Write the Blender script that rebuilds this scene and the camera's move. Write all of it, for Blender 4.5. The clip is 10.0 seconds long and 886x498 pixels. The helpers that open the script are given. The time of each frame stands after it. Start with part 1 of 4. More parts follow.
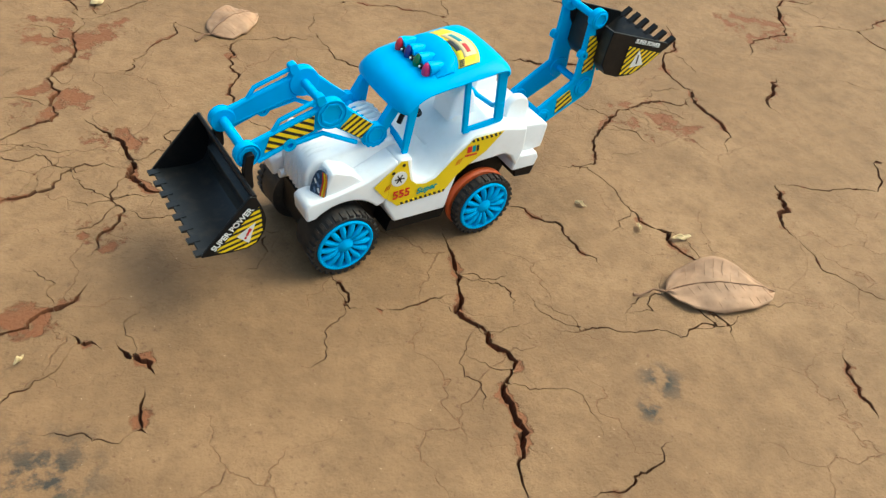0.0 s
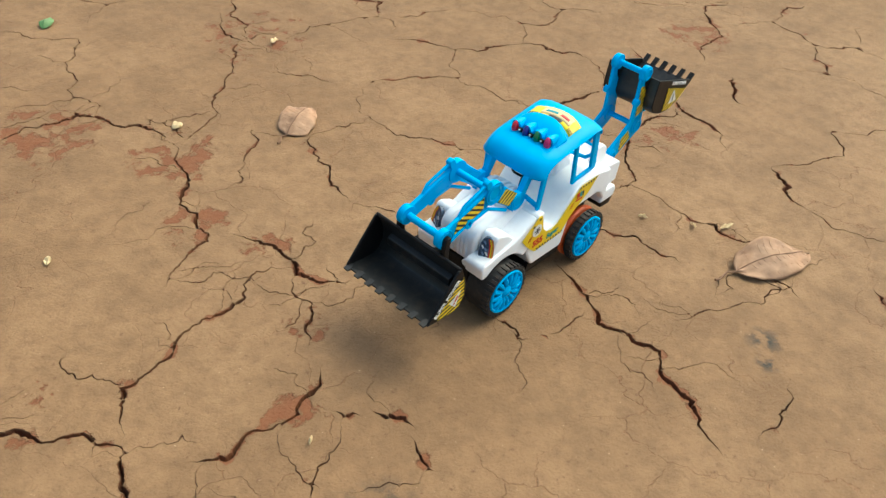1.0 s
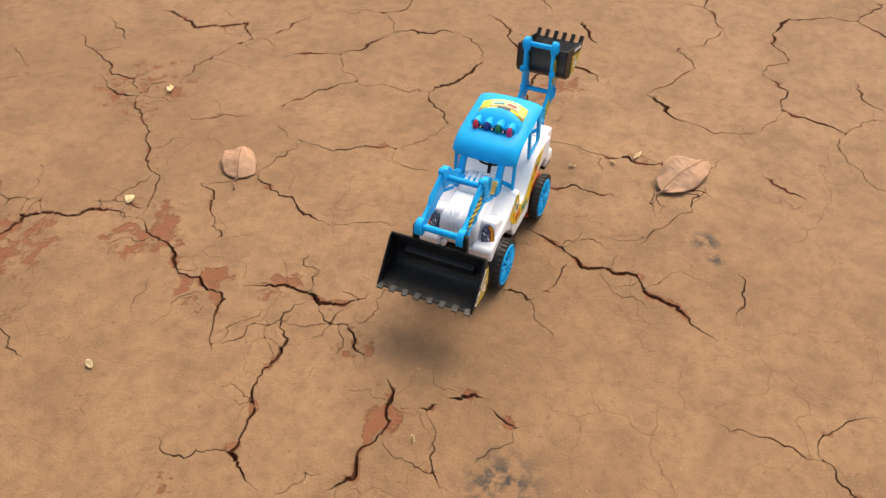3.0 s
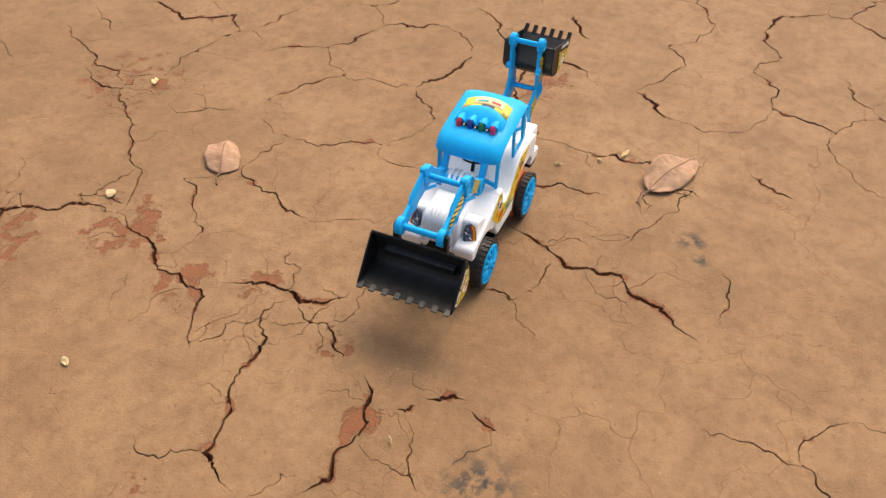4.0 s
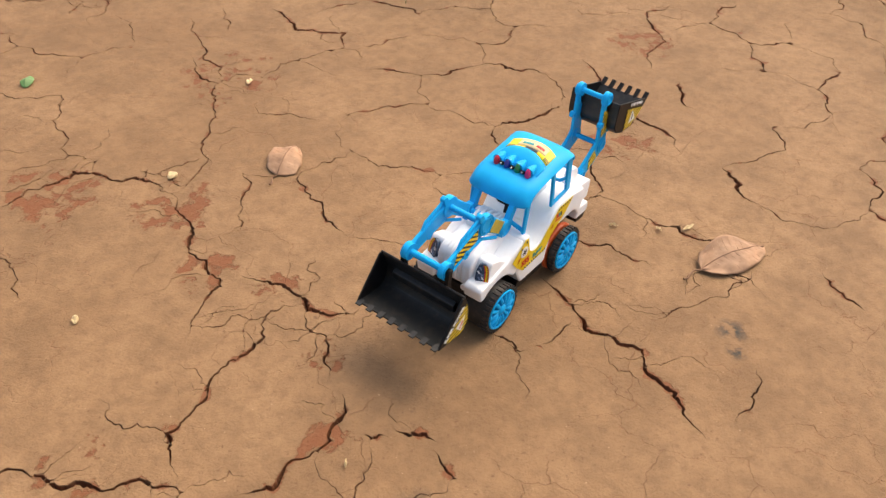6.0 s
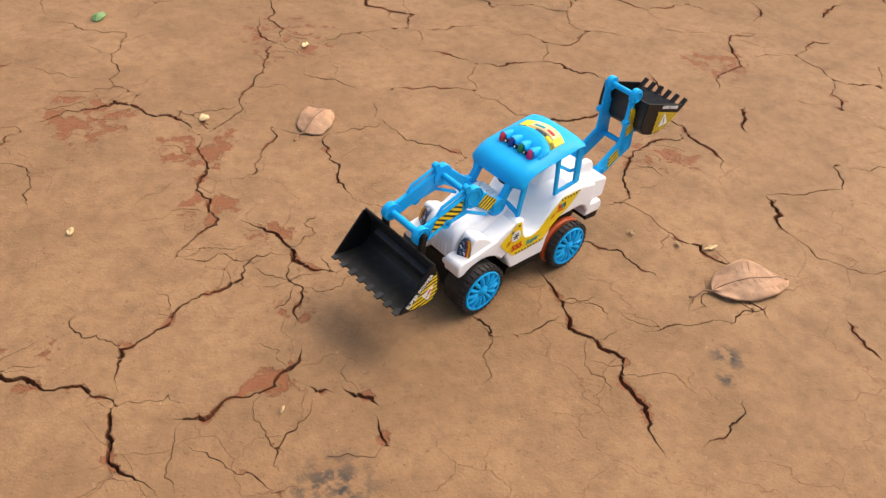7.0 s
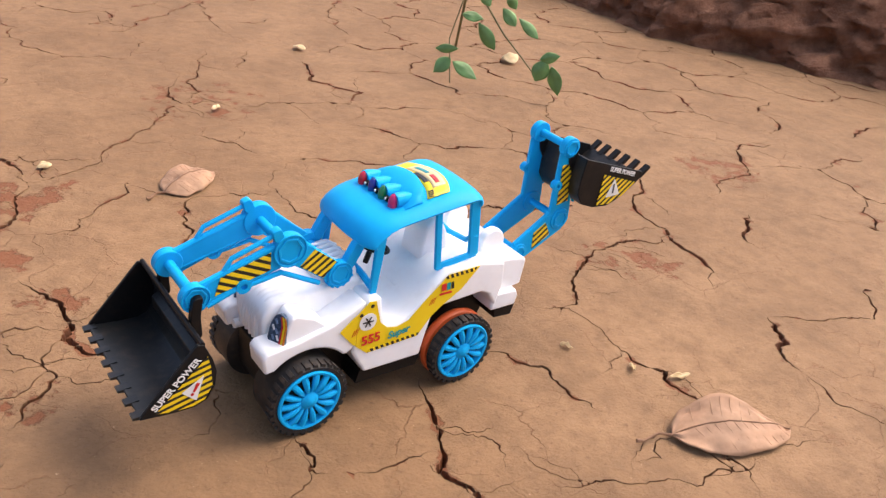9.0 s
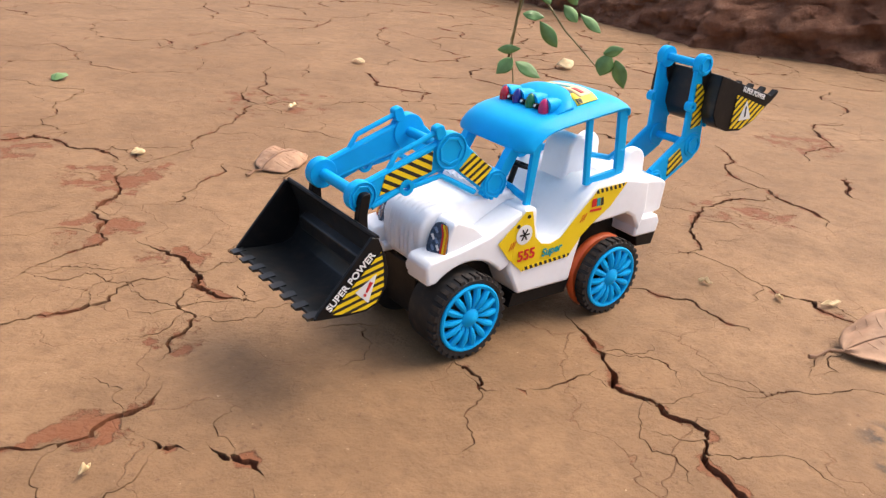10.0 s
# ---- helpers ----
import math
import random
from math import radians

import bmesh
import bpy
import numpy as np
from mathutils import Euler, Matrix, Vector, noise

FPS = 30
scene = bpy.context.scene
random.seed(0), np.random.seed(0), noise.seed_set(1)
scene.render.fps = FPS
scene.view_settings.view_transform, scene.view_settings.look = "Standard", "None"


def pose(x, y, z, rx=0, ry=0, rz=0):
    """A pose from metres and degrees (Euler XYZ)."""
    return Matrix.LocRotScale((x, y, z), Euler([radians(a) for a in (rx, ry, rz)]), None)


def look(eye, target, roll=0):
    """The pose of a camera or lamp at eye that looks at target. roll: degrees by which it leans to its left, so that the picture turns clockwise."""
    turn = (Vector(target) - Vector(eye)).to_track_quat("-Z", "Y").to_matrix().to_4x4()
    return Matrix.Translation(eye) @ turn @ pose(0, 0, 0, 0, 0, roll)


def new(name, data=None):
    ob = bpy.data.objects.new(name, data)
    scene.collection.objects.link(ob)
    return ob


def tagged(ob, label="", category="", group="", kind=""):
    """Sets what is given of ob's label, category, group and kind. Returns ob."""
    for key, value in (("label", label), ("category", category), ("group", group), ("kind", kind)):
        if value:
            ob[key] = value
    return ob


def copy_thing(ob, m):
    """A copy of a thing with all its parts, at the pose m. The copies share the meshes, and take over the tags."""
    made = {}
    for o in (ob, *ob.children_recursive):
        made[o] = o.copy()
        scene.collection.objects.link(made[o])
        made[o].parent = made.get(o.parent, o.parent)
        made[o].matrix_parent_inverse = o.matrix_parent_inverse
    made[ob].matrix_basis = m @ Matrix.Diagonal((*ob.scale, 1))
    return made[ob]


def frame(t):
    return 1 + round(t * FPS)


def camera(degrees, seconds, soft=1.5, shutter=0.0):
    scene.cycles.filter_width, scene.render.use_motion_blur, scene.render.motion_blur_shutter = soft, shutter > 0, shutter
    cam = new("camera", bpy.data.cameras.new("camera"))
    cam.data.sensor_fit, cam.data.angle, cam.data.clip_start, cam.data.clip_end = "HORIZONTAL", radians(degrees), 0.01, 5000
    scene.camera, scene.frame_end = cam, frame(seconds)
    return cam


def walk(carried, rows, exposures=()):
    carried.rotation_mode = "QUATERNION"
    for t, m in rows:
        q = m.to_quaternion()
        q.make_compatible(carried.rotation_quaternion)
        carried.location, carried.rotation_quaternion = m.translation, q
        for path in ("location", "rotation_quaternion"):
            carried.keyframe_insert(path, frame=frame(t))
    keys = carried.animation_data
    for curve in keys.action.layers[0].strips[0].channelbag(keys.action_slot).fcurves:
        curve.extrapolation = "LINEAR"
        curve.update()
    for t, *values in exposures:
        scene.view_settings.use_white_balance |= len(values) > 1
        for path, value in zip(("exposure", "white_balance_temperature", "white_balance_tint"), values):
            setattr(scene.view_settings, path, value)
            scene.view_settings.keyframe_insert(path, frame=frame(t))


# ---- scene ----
from mathutils import kdtree
from mathutils.geometry import delaunay_2d_cdt

cam = camera(57.0, 10.0, soft=1.35)
PATH = [
    (0, (0.206, 0.38, 0.376), (-0.775, -0.772, -0.931), 12.1),
    (0.5, (0.248, 0.354, 0.437), (-0.789, -0.713, -0.899), 10.5),
    (1, (0.411, 0.314, 0.46), (-0.781, -0.677, -0.803), 6.2),
    (1.5, (0.446, 0.303, 0.501), (-0.79, -0.578, -0.801), 2.6),
    (2, (0.524, 0.277, 0.518), (-0.779, -0.52, -0.773), 2.6),
    (2.5, (0.565, 0.226, 0.52), (-0.8, -0.433, -0.784), -0.3),
    (3, (0.537, 0.203, 0.545), (-0.833, -0.371, -0.794), 0.9),
    (4.3, (0.521, 0.224, 0.546), (-0.83, -0.348, -0.813), 1.7),
    (4.5, (0.533, 0.241, 0.57), (-0.802, -0.419, -0.766), 0.4),
    (5, (0.549, 0.226, 0.557), (-0.748, -0.511, -0.776), 0.7),
    (5.5, (0.515, 0.289, 0.52), (-0.777, -0.534, -0.766), 2.0),
    (5.7, (0.489, 0.292, 0.526), (-0.789, -0.562, -0.753), 3.3),
    (6.8, (0.42, 0.371, 0.509), (-0.728, -0.68, -0.747), 5.7),
    (7, (0.402, 0.383, 0.486), (-0.712, -0.709, -0.766), 7.5),
    (7.5, (0.329, 0.388, 0.489), (-0.757, -0.716, -0.777), 5.8),
    (8, (0.323, 0.397, 0.479), (-0.781, -0.786, -0.696), 6.7),
    (8.5, (0.281, 0.388, 0.405), (-0.834, -0.871, -0.677), 9.4),
    (9, (0.187, 0.357, 0.328), (-0.954, -0.985, -0.62), 9.0),
    (9.5, (0.207, 0.329, 0.246), (-0.862, -1.126, -0.615), 5.8),
    (10, (0.254, 0.332, 0.231), (-0.891, -1.099, -0.569), 5.1),
]
walk(cam, [(t, look(eye, target, roll)) for t, eye, target, roll in PATH],
     exposures=[(0, 0.81, 6300, -10), (0.8, 0.77, 6250, -8), (1.6, 0.77, 6700, -2), (2.6, 0.79, 7150, 9), (5.5, 0.81, 7120, 9),
                (8.0, 0.88, 6850, 13), (9.0, 0.95, 6600, 15), (10, 0.99, 6650, 12)])

# ---- light: bright overcast sky, broad soft sun from behind the toy ----
world = bpy.data.worlds.new("sky")
scene.world = world
world.use_nodes = True
wn = world.node_tree.nodes
sky = wn.new("ShaderNodeTexSky")
sky.sky_type = "NISHITA"
sky.sun_disc = False
sky.sun_elevation = radians(54)
sky.sun_rotation = radians(270)
sky.dust_density = 6.0
sky.ozone_density = 0.6
world.node_tree.links.new(sky.outputs[0], wn["Background"].inputs[0])
wn["Background"].inputs[1].default_value = 0.15
sun = new("sun", bpy.data.lights.new("sun", "SUN"))
sun.data.energy = 0.72
sun.data.angle = radians(38)
sun.data.color = (1.0, 0.96, 0.9)
sun.matrix_world = look((-1.10, 0.48, 1.8), (0, 0, 0))


# ---- materials ----
def material(name, colour, rough=0.5, metal=0.0, vary=0.08, scale=60.0, bump=0.0, bump_scale=400.0, spec=0.5, coat=0.0, dust=0.0):
    m = bpy.data.materials.new(name)
    m.use_nodes = True
    n, k = m.node_tree.nodes, m.node_tree.links
    b = n["Principled BSDF"]
    b.inputs["Metallic"].default_value = metal
    b.inputs["Specular IOR Level"].default_value = spec
    b.inputs["Coat Weight"].default_value = coat
    b.inputs["Coat Roughness"].default_value = 0.15
    tc = n.new("ShaderNodeTexCoord")
    a = n.new("ShaderNodeTexNoise")
    a.inputs["Scale"].default_value = scale
    a.inputs["Detail"].default_value = 5
    k.new(tc.outputs["Object"], a.inputs["Vector"])
    ramp = n.new("ShaderNodeMapRange")
    ramp.inputs["From Min"].default_value, ramp.inputs["From Max"].default_value = 0.3, 0.7
    ramp.inputs["To Min"].default_value, ramp.inputs["To Max"].default_value = 1 - vary, 1 + vary
    k.new(a.outputs["Fac"], ramp.inputs["Value"])
    mul = n.new("ShaderNodeVectorMath")
    mul.operation = "SCALE"
    mul.inputs[0].default_value = colour[:3]
    k.new(ramp.outputs[0], mul.inputs["Scale"])
    out = mul.outputs[0]
    if dust:
        f = n.new("ShaderNodeTexNoise")
        f.inputs["Scale"].default_value, f.inputs["Detail"].default_value = 140, 8
        k.new(tc.outputs["Object"], f.inputs["Vector"])
        fr = n.new("ShaderNodeMapRange")
        fr.inputs["From Min"].default_value, fr.inputs["From Max"].default_value, fr.inputs["To Max"].default_value = 0.5, 0.75, dust
        k.new(f.outputs["Fac"], fr.inputs["Value"])
        mix = n.new("ShaderNodeMix")
        mix.data_type = "RGBA"
        mix.inputs["B"].default_value = (0.36, 0.22, 0.13, 1)
        k.new(fr.outputs[0], mix.inputs["Factor"])
        k.new(out, mix.inputs["A"])
        out = mix.outputs["Result"]
    k.new(out, b.inputs["Base Color"])
    rr = n.new("ShaderNodeMapRange")
    rr.inputs["To Min"].default_value, rr.inputs["To Max"].default_value = rough - 0.06, rough + 0.08
    k.new(a.outputs["Fac"], rr.inputs["Value"])
    k.new(rr.outputs[0], b.inputs["Roughness"])
    if bump:
        c = n.new("ShaderNodeTexNoise")
        c.inputs["Scale"].default_value, c.inputs["Detail"].default_value = bump_scale, 4
        k.new(tc.outputs["Object"], c.inputs["Vector"])
        bp = n.new("ShaderNodeBump")
        bp.inputs["Distance"].default_value, bp.inputs["Strength"].default_value = bump, 1.0
        k.new(c.outputs["Fac"], bp.inputs["Height"])
        k.new(bp.outputs[0], b.inputs["Normal"])
    return m


def striped(name, light, dark, period, angle, cover=0.45):
    """Printed sticker with slanting bars, running in the object's x-z plane."""
    m = material(name, light, 0.35, vary=0.04)
    n, k = m.node_tree.nodes, m.node_tree.links
    tc = n.new("ShaderNodeTexCoord")
    dot = n.new("ShaderNodeVectorMath")
    dot.operation = "DOT_PRODUCT"
    dot.inputs[1].default_value = (math.cos(angle) / period, 0, math.sin(angle) / period)
    k.new(tc.outputs["Object"], dot.inputs[0])
    fr = n.new("ShaderNodeMath")
    fr.operation = "FRACT"
    k.new(dot.outputs["Value"], fr.inputs[0])
    lt = n.new("ShaderNodeMath")
    lt.operation = "LESS_THAN"
    lt.inputs[1].default_value = cover
    k.new(fr.outputs[0], lt.inputs[0])
    mix = n.new("ShaderNodeMix")
    mix.data_type = "RGBA"
    b = n["Principled BSDF"]
    k.new(b.inputs["Base Color"].links[0].from_socket, mix.inputs["A"])
    mix.inputs["B"].default_value = (*dark, 1)
    k.new(lt.outputs[0], mix.inputs["Factor"])
    k.new(mix.outputs["Result"], b.inputs["Base Color"])
    return m


WHITE = material("white_plastic", (0.91, 0.915, 0.92), 0.38, vary=0.015, bump=0.00006, bump_scale=260, dust=0.06)
shade = WHITE.node_tree.nodes["Principled BSDF"]
shade.inputs["Subsurface Weight"].default_value = 0.35
shade.inputs["Subsurface Scale"].default_value = 0.006
shade.inputs["Subsurface Radius"].default_value = (1.0, 1.0, 1.0)
BLUE = material("blue_plastic", (0.0, 0.39, 0.79), 0.34, vary=0.05, bump=0.00005, bump_scale=220, spec=0.10)
BLACK = material("black_plastic", (0.006, 0.0063, 0.007), 0.42, vary=0.2, bump=0.0001, bump_scale=240, dust=0.025, spec=0.2)
RUBBER = material("tyre_rubber", (0.011, 0.0105, 0.0105), 0.55, vary=0.2, bump=0.0001, bump_scale=600, dust=0.10)
SCUFFED = material("scuffed_black_plastic", (0.010, 0.0115, 0.012), 0.36, vary=0.35, scale=45, bump=0.00015, bump_scale=160, dust=0.07, spec=0.42)
PRINT_STEEL = material("steel_blue_print", (0.16, 0.24, 0.38), 0.3, vary=0.4, scale=600)
ORANGE = material("orange_rubber", (0.70, 0.115, 0.025), 0.5, vary=0.1, dust=0.2, bump=0.0001)
YELLOW = material("yellow_sticker", (0.88, 0.62, 0.01), 0.3, vary=0.03)
PRINT_BLACK = material("black_print", (0.012, 0.012, 0.012), 0.35)
PRINT_WHITE = material("white_print", (0.82, 0.82, 0.80), 0.35, vary=0.02)
PRINT_RED = material("red_print", (0.62, 0.02, 0.02), 0.35)
PRINT_CYAN = material("teal_print", (0.0, 0.30, 0.33), 0.35)
PRINT_GREY = material("grey_blue_print", (0.06, 0.09, 0.14), 0.25, vary=0.5, scale=500)
PRINT_ORANGE = material("orange_print", (0.75, 0.22, 0.02), 0.3)
PRINT_PALE = material("pale_print", (0.80, 0.58, 0.30), 0.35)
LENS_RED = material("red_lens", (0.62, 0.01, 0.03), 0.12, coat=0.6)
LENS_BLUE = material("deep_blue_lens", (0.005, 0.015, 0.22), 0.12, coat=0.6)
LENS_GREEN = material("green_lens", (0.0, 0.17, 0.045), 0.12, coat=0.6)
LENS_PINK = material("magenta_lens", (0.6, 0.01, 0.13), 0.12, coat=0.6)
STRIPES = striped("hazard_stripes", (0.88, 0.62, 0.01), (0.012, 0.012, 0.012), 0.0042, radians(115))
STRIPES_LOW = striped("hazard_stripes_low", (0.88, 0.62, 0.01), (0.012, 0.012, 0.012), 0.0038, radians(55))
STRIPES_BUCKET = striped("hazard_stripes_bucket", (0.88, 0.62, 0.01), (0.012, 0.012, 0.012), 0.0036, radians(76))
STRIPES_REAR = striped("hazard_stripes_rear", (0.88, 0.62, 0.01), (0.012, 0.012, 0.012), 0.0040, radians(52))
DASHES = striped("dash_strip", (0.88, 0.62, 0.01), (0.012, 0.012, 0.012), 0.0034, radians(-25), 0.55)
DRY_LEAF = material("dry_leaf", (0.37, 0.215, 0.125), 0.6, vary=0.28, scale=70, bump=0.0003, bump_scale=180, spec=0.3)
DRY_STEM = material("dry_stem", (0.20, 0.10, 0.05), 0.7, vary=0.2)
GREEN_LEAF = material("green_leaf", (0.13, 0.26, 0.075), 0.45, vary=0.3, scale=40, bump=0.0004, bump_scale=160)
GREEN_STEM = material("green_stem", (0.16, 0.14, 0.06), 0.6, vary=0.2)
STRAW = material("pale_straw", (0.62, 0.46, 0.24), 0.6, vary=0.25, scale=80)


def soil(name, crust, dustc, sub, crack_shade, grain=1.0, relief=0.0024):
    """Dry earth: pale dusty crust, redder subsoil wherever the crust has come away, dark specks, fine grit; shade
    inside cracks is put into the colour.
    """
    m = bpy.data.materials.new(name)
    m.use_nodes = True
    n, k = m.node_tree.nodes, m.node_tree.links
    b = n["Principled BSDF"]
    b.inputs["Roughness"].default_value = 0.75
    b.inputs["Specular IOR Level"].default_value = 0.3
    geo = n.new("ShaderNodeNewGeometry")

    def tex(scale, detail, rough=0.55, offset=0.0):
        t = n.new("ShaderNodeTexNoise")
        t.inputs["Scale"].default_value, t.inputs["Detail"].default_value, t.inputs["Roughness"].default_value = scale, detail, rough
        mp = n.new("ShaderNodeVectorMath")
        mp.inputs[1].default_value = (offset, offset * 0.7, 0)
        k.new(geo.outputs["Position"], mp.inputs[0])
        k.new(mp.outputs[0], t.inputs["Vector"])
        return t.outputs["Fac"]

    def span(x, a, c, lo=0.0, hi=1.0):
        r = n.new("ShaderNodeMapRange")
        r.inputs["From Min"].default_value, r.inputs["From Max"].default_value = a, c
        r.inputs["To Min"].default_value, r.inputs["To Max"].default_value = lo, hi
        k.new(x, r.inputs["Value"])
        return r.outputs[0]

    def blend(fac, a, c):
        x = n.new("ShaderNodeMix")
        x.data_type = "RGBA"
        k.new(fac, x.inputs["Factor"])
        for s, v in (("A", a), ("B", c)):
            if isinstance(v, tuple):
                x.inputs[s].default_value = (*v, 1)
            else:
                k.new(v, x.inputs[s])
        return x.outputs["Result"]

    col = blend(span(tex(3.2 * grain, 6), 0.35, 0.66), crust, dustc)
    col = blend(span(tex(13, 8, 0.66, 3.0), 0.42, 0.68, 0, 0.75), col, tuple(c * 0.74 for c in crust))
    col = blend(span(tex(60, 8, 0.7, 9.0), 0.44, 0.66, 0, 0.55), col, tuple(c * 0.66 for c in crust))
    col = blend(span(tex(200, 5, 0.65, 5.0), 0.61, 0.72, 0, 0.65), col, (0.11, 0.05, 0.025))
    col = blend(span(tex(330, 3, 0.6, 15.0), 0.70, 0.77, 0, 0.5), col, (0.62, 0.44, 0.28))
    crack_cut = n.new("ShaderNodeAttribute")
    crack_cut.attribute_name = "crack_depth"
    # hairline crazing of the crust
    warp = n.new("ShaderNodeVectorMath")
    warp.operation = "MULTIPLY_ADD"
    wob = n.new("ShaderNodeTexNoise")
    wob.inputs["Scale"].default_value, wob.inputs["Detail"].default_value = 26, 6
    k.new(geo.outputs["Position"], wob.inputs["Vector"])
    k.new(wob.outputs["Color"], warp.inputs[0])
    warp.inputs[1].default_value = (0.06, 0.06, 0.0)
    k.new(geo.outputs["Position"], warp.inputs[2])
    vor = n.new("ShaderNodeTexVoronoi")
    vor.feature, vor.voronoi_dimensions = "DISTANCE_TO_EDGE", "2D"
    vor.inputs["Scale"].default_value = 15
    k.new(warp.outputs[0], vor.inputs["Vector"])
    hair = n.new("ShaderNodeMath")
    hair.operation = "MULTIPLY"
    k.new(span(vor.outputs["Distance"], 0.010, 0.003), hair.inputs[0])
    k.new(span(tex(9, 4, 0.5, 33.0), 0.42, 0.58), hair.inputs[1])
    col = blend(span(hair.outputs[0], 0, 1, 0, 0.30), col, sub)
    flaked = n.new("ShaderNodeAttribute")
    flaked.attribute_name = "flaked"
    ragged = n.new("ShaderNodeMath")
    k.new(flaked.outputs["Fac"], ragged.inputs[0])
    k.new(span(tex(42, 9, 0.68, 61.0), 0.30, 0.70, -0.5, 0.5), ragged.inputs[1])
    gone = n.new("ShaderNodeMath")
    gone.operation = "MULTIPLY"
    k.new(span(ragged.outputs[0], 0.42, 0.56), gone.inputs[0])
    k.new(span(flaked.outputs["Fac"], 0.02, 0.16), gone.inputs[1])
    col = blend(gone.outputs[0], col, blend(span(tex(110, 6), 0.35, 0.65), sub, tuple(0.8 * a + 0.2 * c for a, c in zip(sub, crust))))
    # crack insides: red subsoil mixed with a dark brown, shade painted in by depth
    col = blend(span(crack_cut.outputs["Fac"], 0.0002, 0.0018), col, blend(span(tex(60, 6), 0.35, 0.65), sub, crack_shade))
    for x, y, r in ((-0.141, 0.208, 0.016), (0.205, 0.115, 0.034), (-0.118, 0.222, 0.010)):
        d = n.new("ShaderNodeVectorMath")
        d.operation = "DISTANCE"
        d.inputs[1].default_value = (x, y, 0)
        k.new(geo.outputs["Position"], d.inputs[0])
        w = n.new("ShaderNodeMath")
        w.operation = "MULTIPLY"
        k.new(span(d.outputs["Value"], r * 1.2, r * 0.3), w.inputs[0])
        k.new(span(tex(75, 5, 0.6, 21.0), 0.46, 0.58), w.inputs[1])
        col = blend(w.outputs[0], col, (0.045, 0.038, 0.030))
    k.new(col, b.inputs["Base Color"])
    add = n.new("ShaderNodeMath")
    k.new(span(tex(90, 8, 0.65), 0, 1, 0, 0.6), add.inputs[0])
    k.new(span(tex(420, 5, 0.6), 0, 1, 0, 0.35), add.inputs[1])
    low = n.new("ShaderNodeMath")
    low.operation = "SUBTRACT"
    k.new(add.outputs[0], low.inputs[0])
    worn = n.new("ShaderNodeMath")
    k.new(span(hair.outputs[0], 0, 1, 0, 0.30), worn.inputs[0])
    k.new(span(gone.outputs[0], 0, 1, 0, 0.28), worn.inputs[1])
    k.new(worn.outputs[0], low.inputs[1])
    bp = n.new("ShaderNodeBump")
    bp.inputs["Distance"].default_value, bp.inputs["Strength"].default_value = relief, 1.0
    k.new(low.outputs[0], bp.inputs["Height"])
    k.new(bp.outputs[0], b.inputs["Normal"])
    return m


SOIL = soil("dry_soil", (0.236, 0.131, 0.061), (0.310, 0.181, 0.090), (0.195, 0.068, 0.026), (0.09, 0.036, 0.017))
BANK_SOIL = soil("bank_soil", (0.215, 0.082, 0.040), (0.40, 0.19, 0.105), (0.19, 0.072, 0.035), (0.13, 0.05, 0.027), 6.0, 0.012)


# ---- ground: one sheet, closer-meshed near the toy, split by real cracks ----
def graded(lo, hi, step, growth, limit):
    mid = np.arange(lo, hi, step)
    out, s, v = [], step, 0.0
    while v < limit:
        s = s * (1 + growth if v < 1.6 else 1.25)
        v += s
        out.append(v)
    out = np.array(out)
    return np.concatenate([(lo - out)[::-1], mid, mid[-1] + out])


def smooth_noise(x, y, cell, seed):
    """Value noise on a lattice."""
    r = np.random.RandomState(seed)
    lat = r.rand(257, 257)
    u, v = x / cell, y / cell
    i, j = np.floor(u).astype(int), np.floor(v).astype(int)
    f, g = u - i, v - j
    f, g = f * f * (3 - 2 * f), g * g * (3 - 2 * g)
    i0, j0, i1, j1 = i % 256, j % 256, (i + 1) % 256, (j + 1) % 256
    return (lat[i0, j0] * (1 - f) + lat[i1, j0] * f) * (1 - g) + (lat[i0, j1] * (1 - f) + lat[i1, j1] * f) * g


def fractal(x, y, cell, seed, octaves=4):
    out, amp, total = 0.0, 1.0, 0.0
    for o in range(octaves):
        out = out + amp * smooth_noise(x + 31.7 * o, y - 17.3 * o, cell / 2**o, seed + o)
        total += amp
        amp *= 0.5
    return out / total


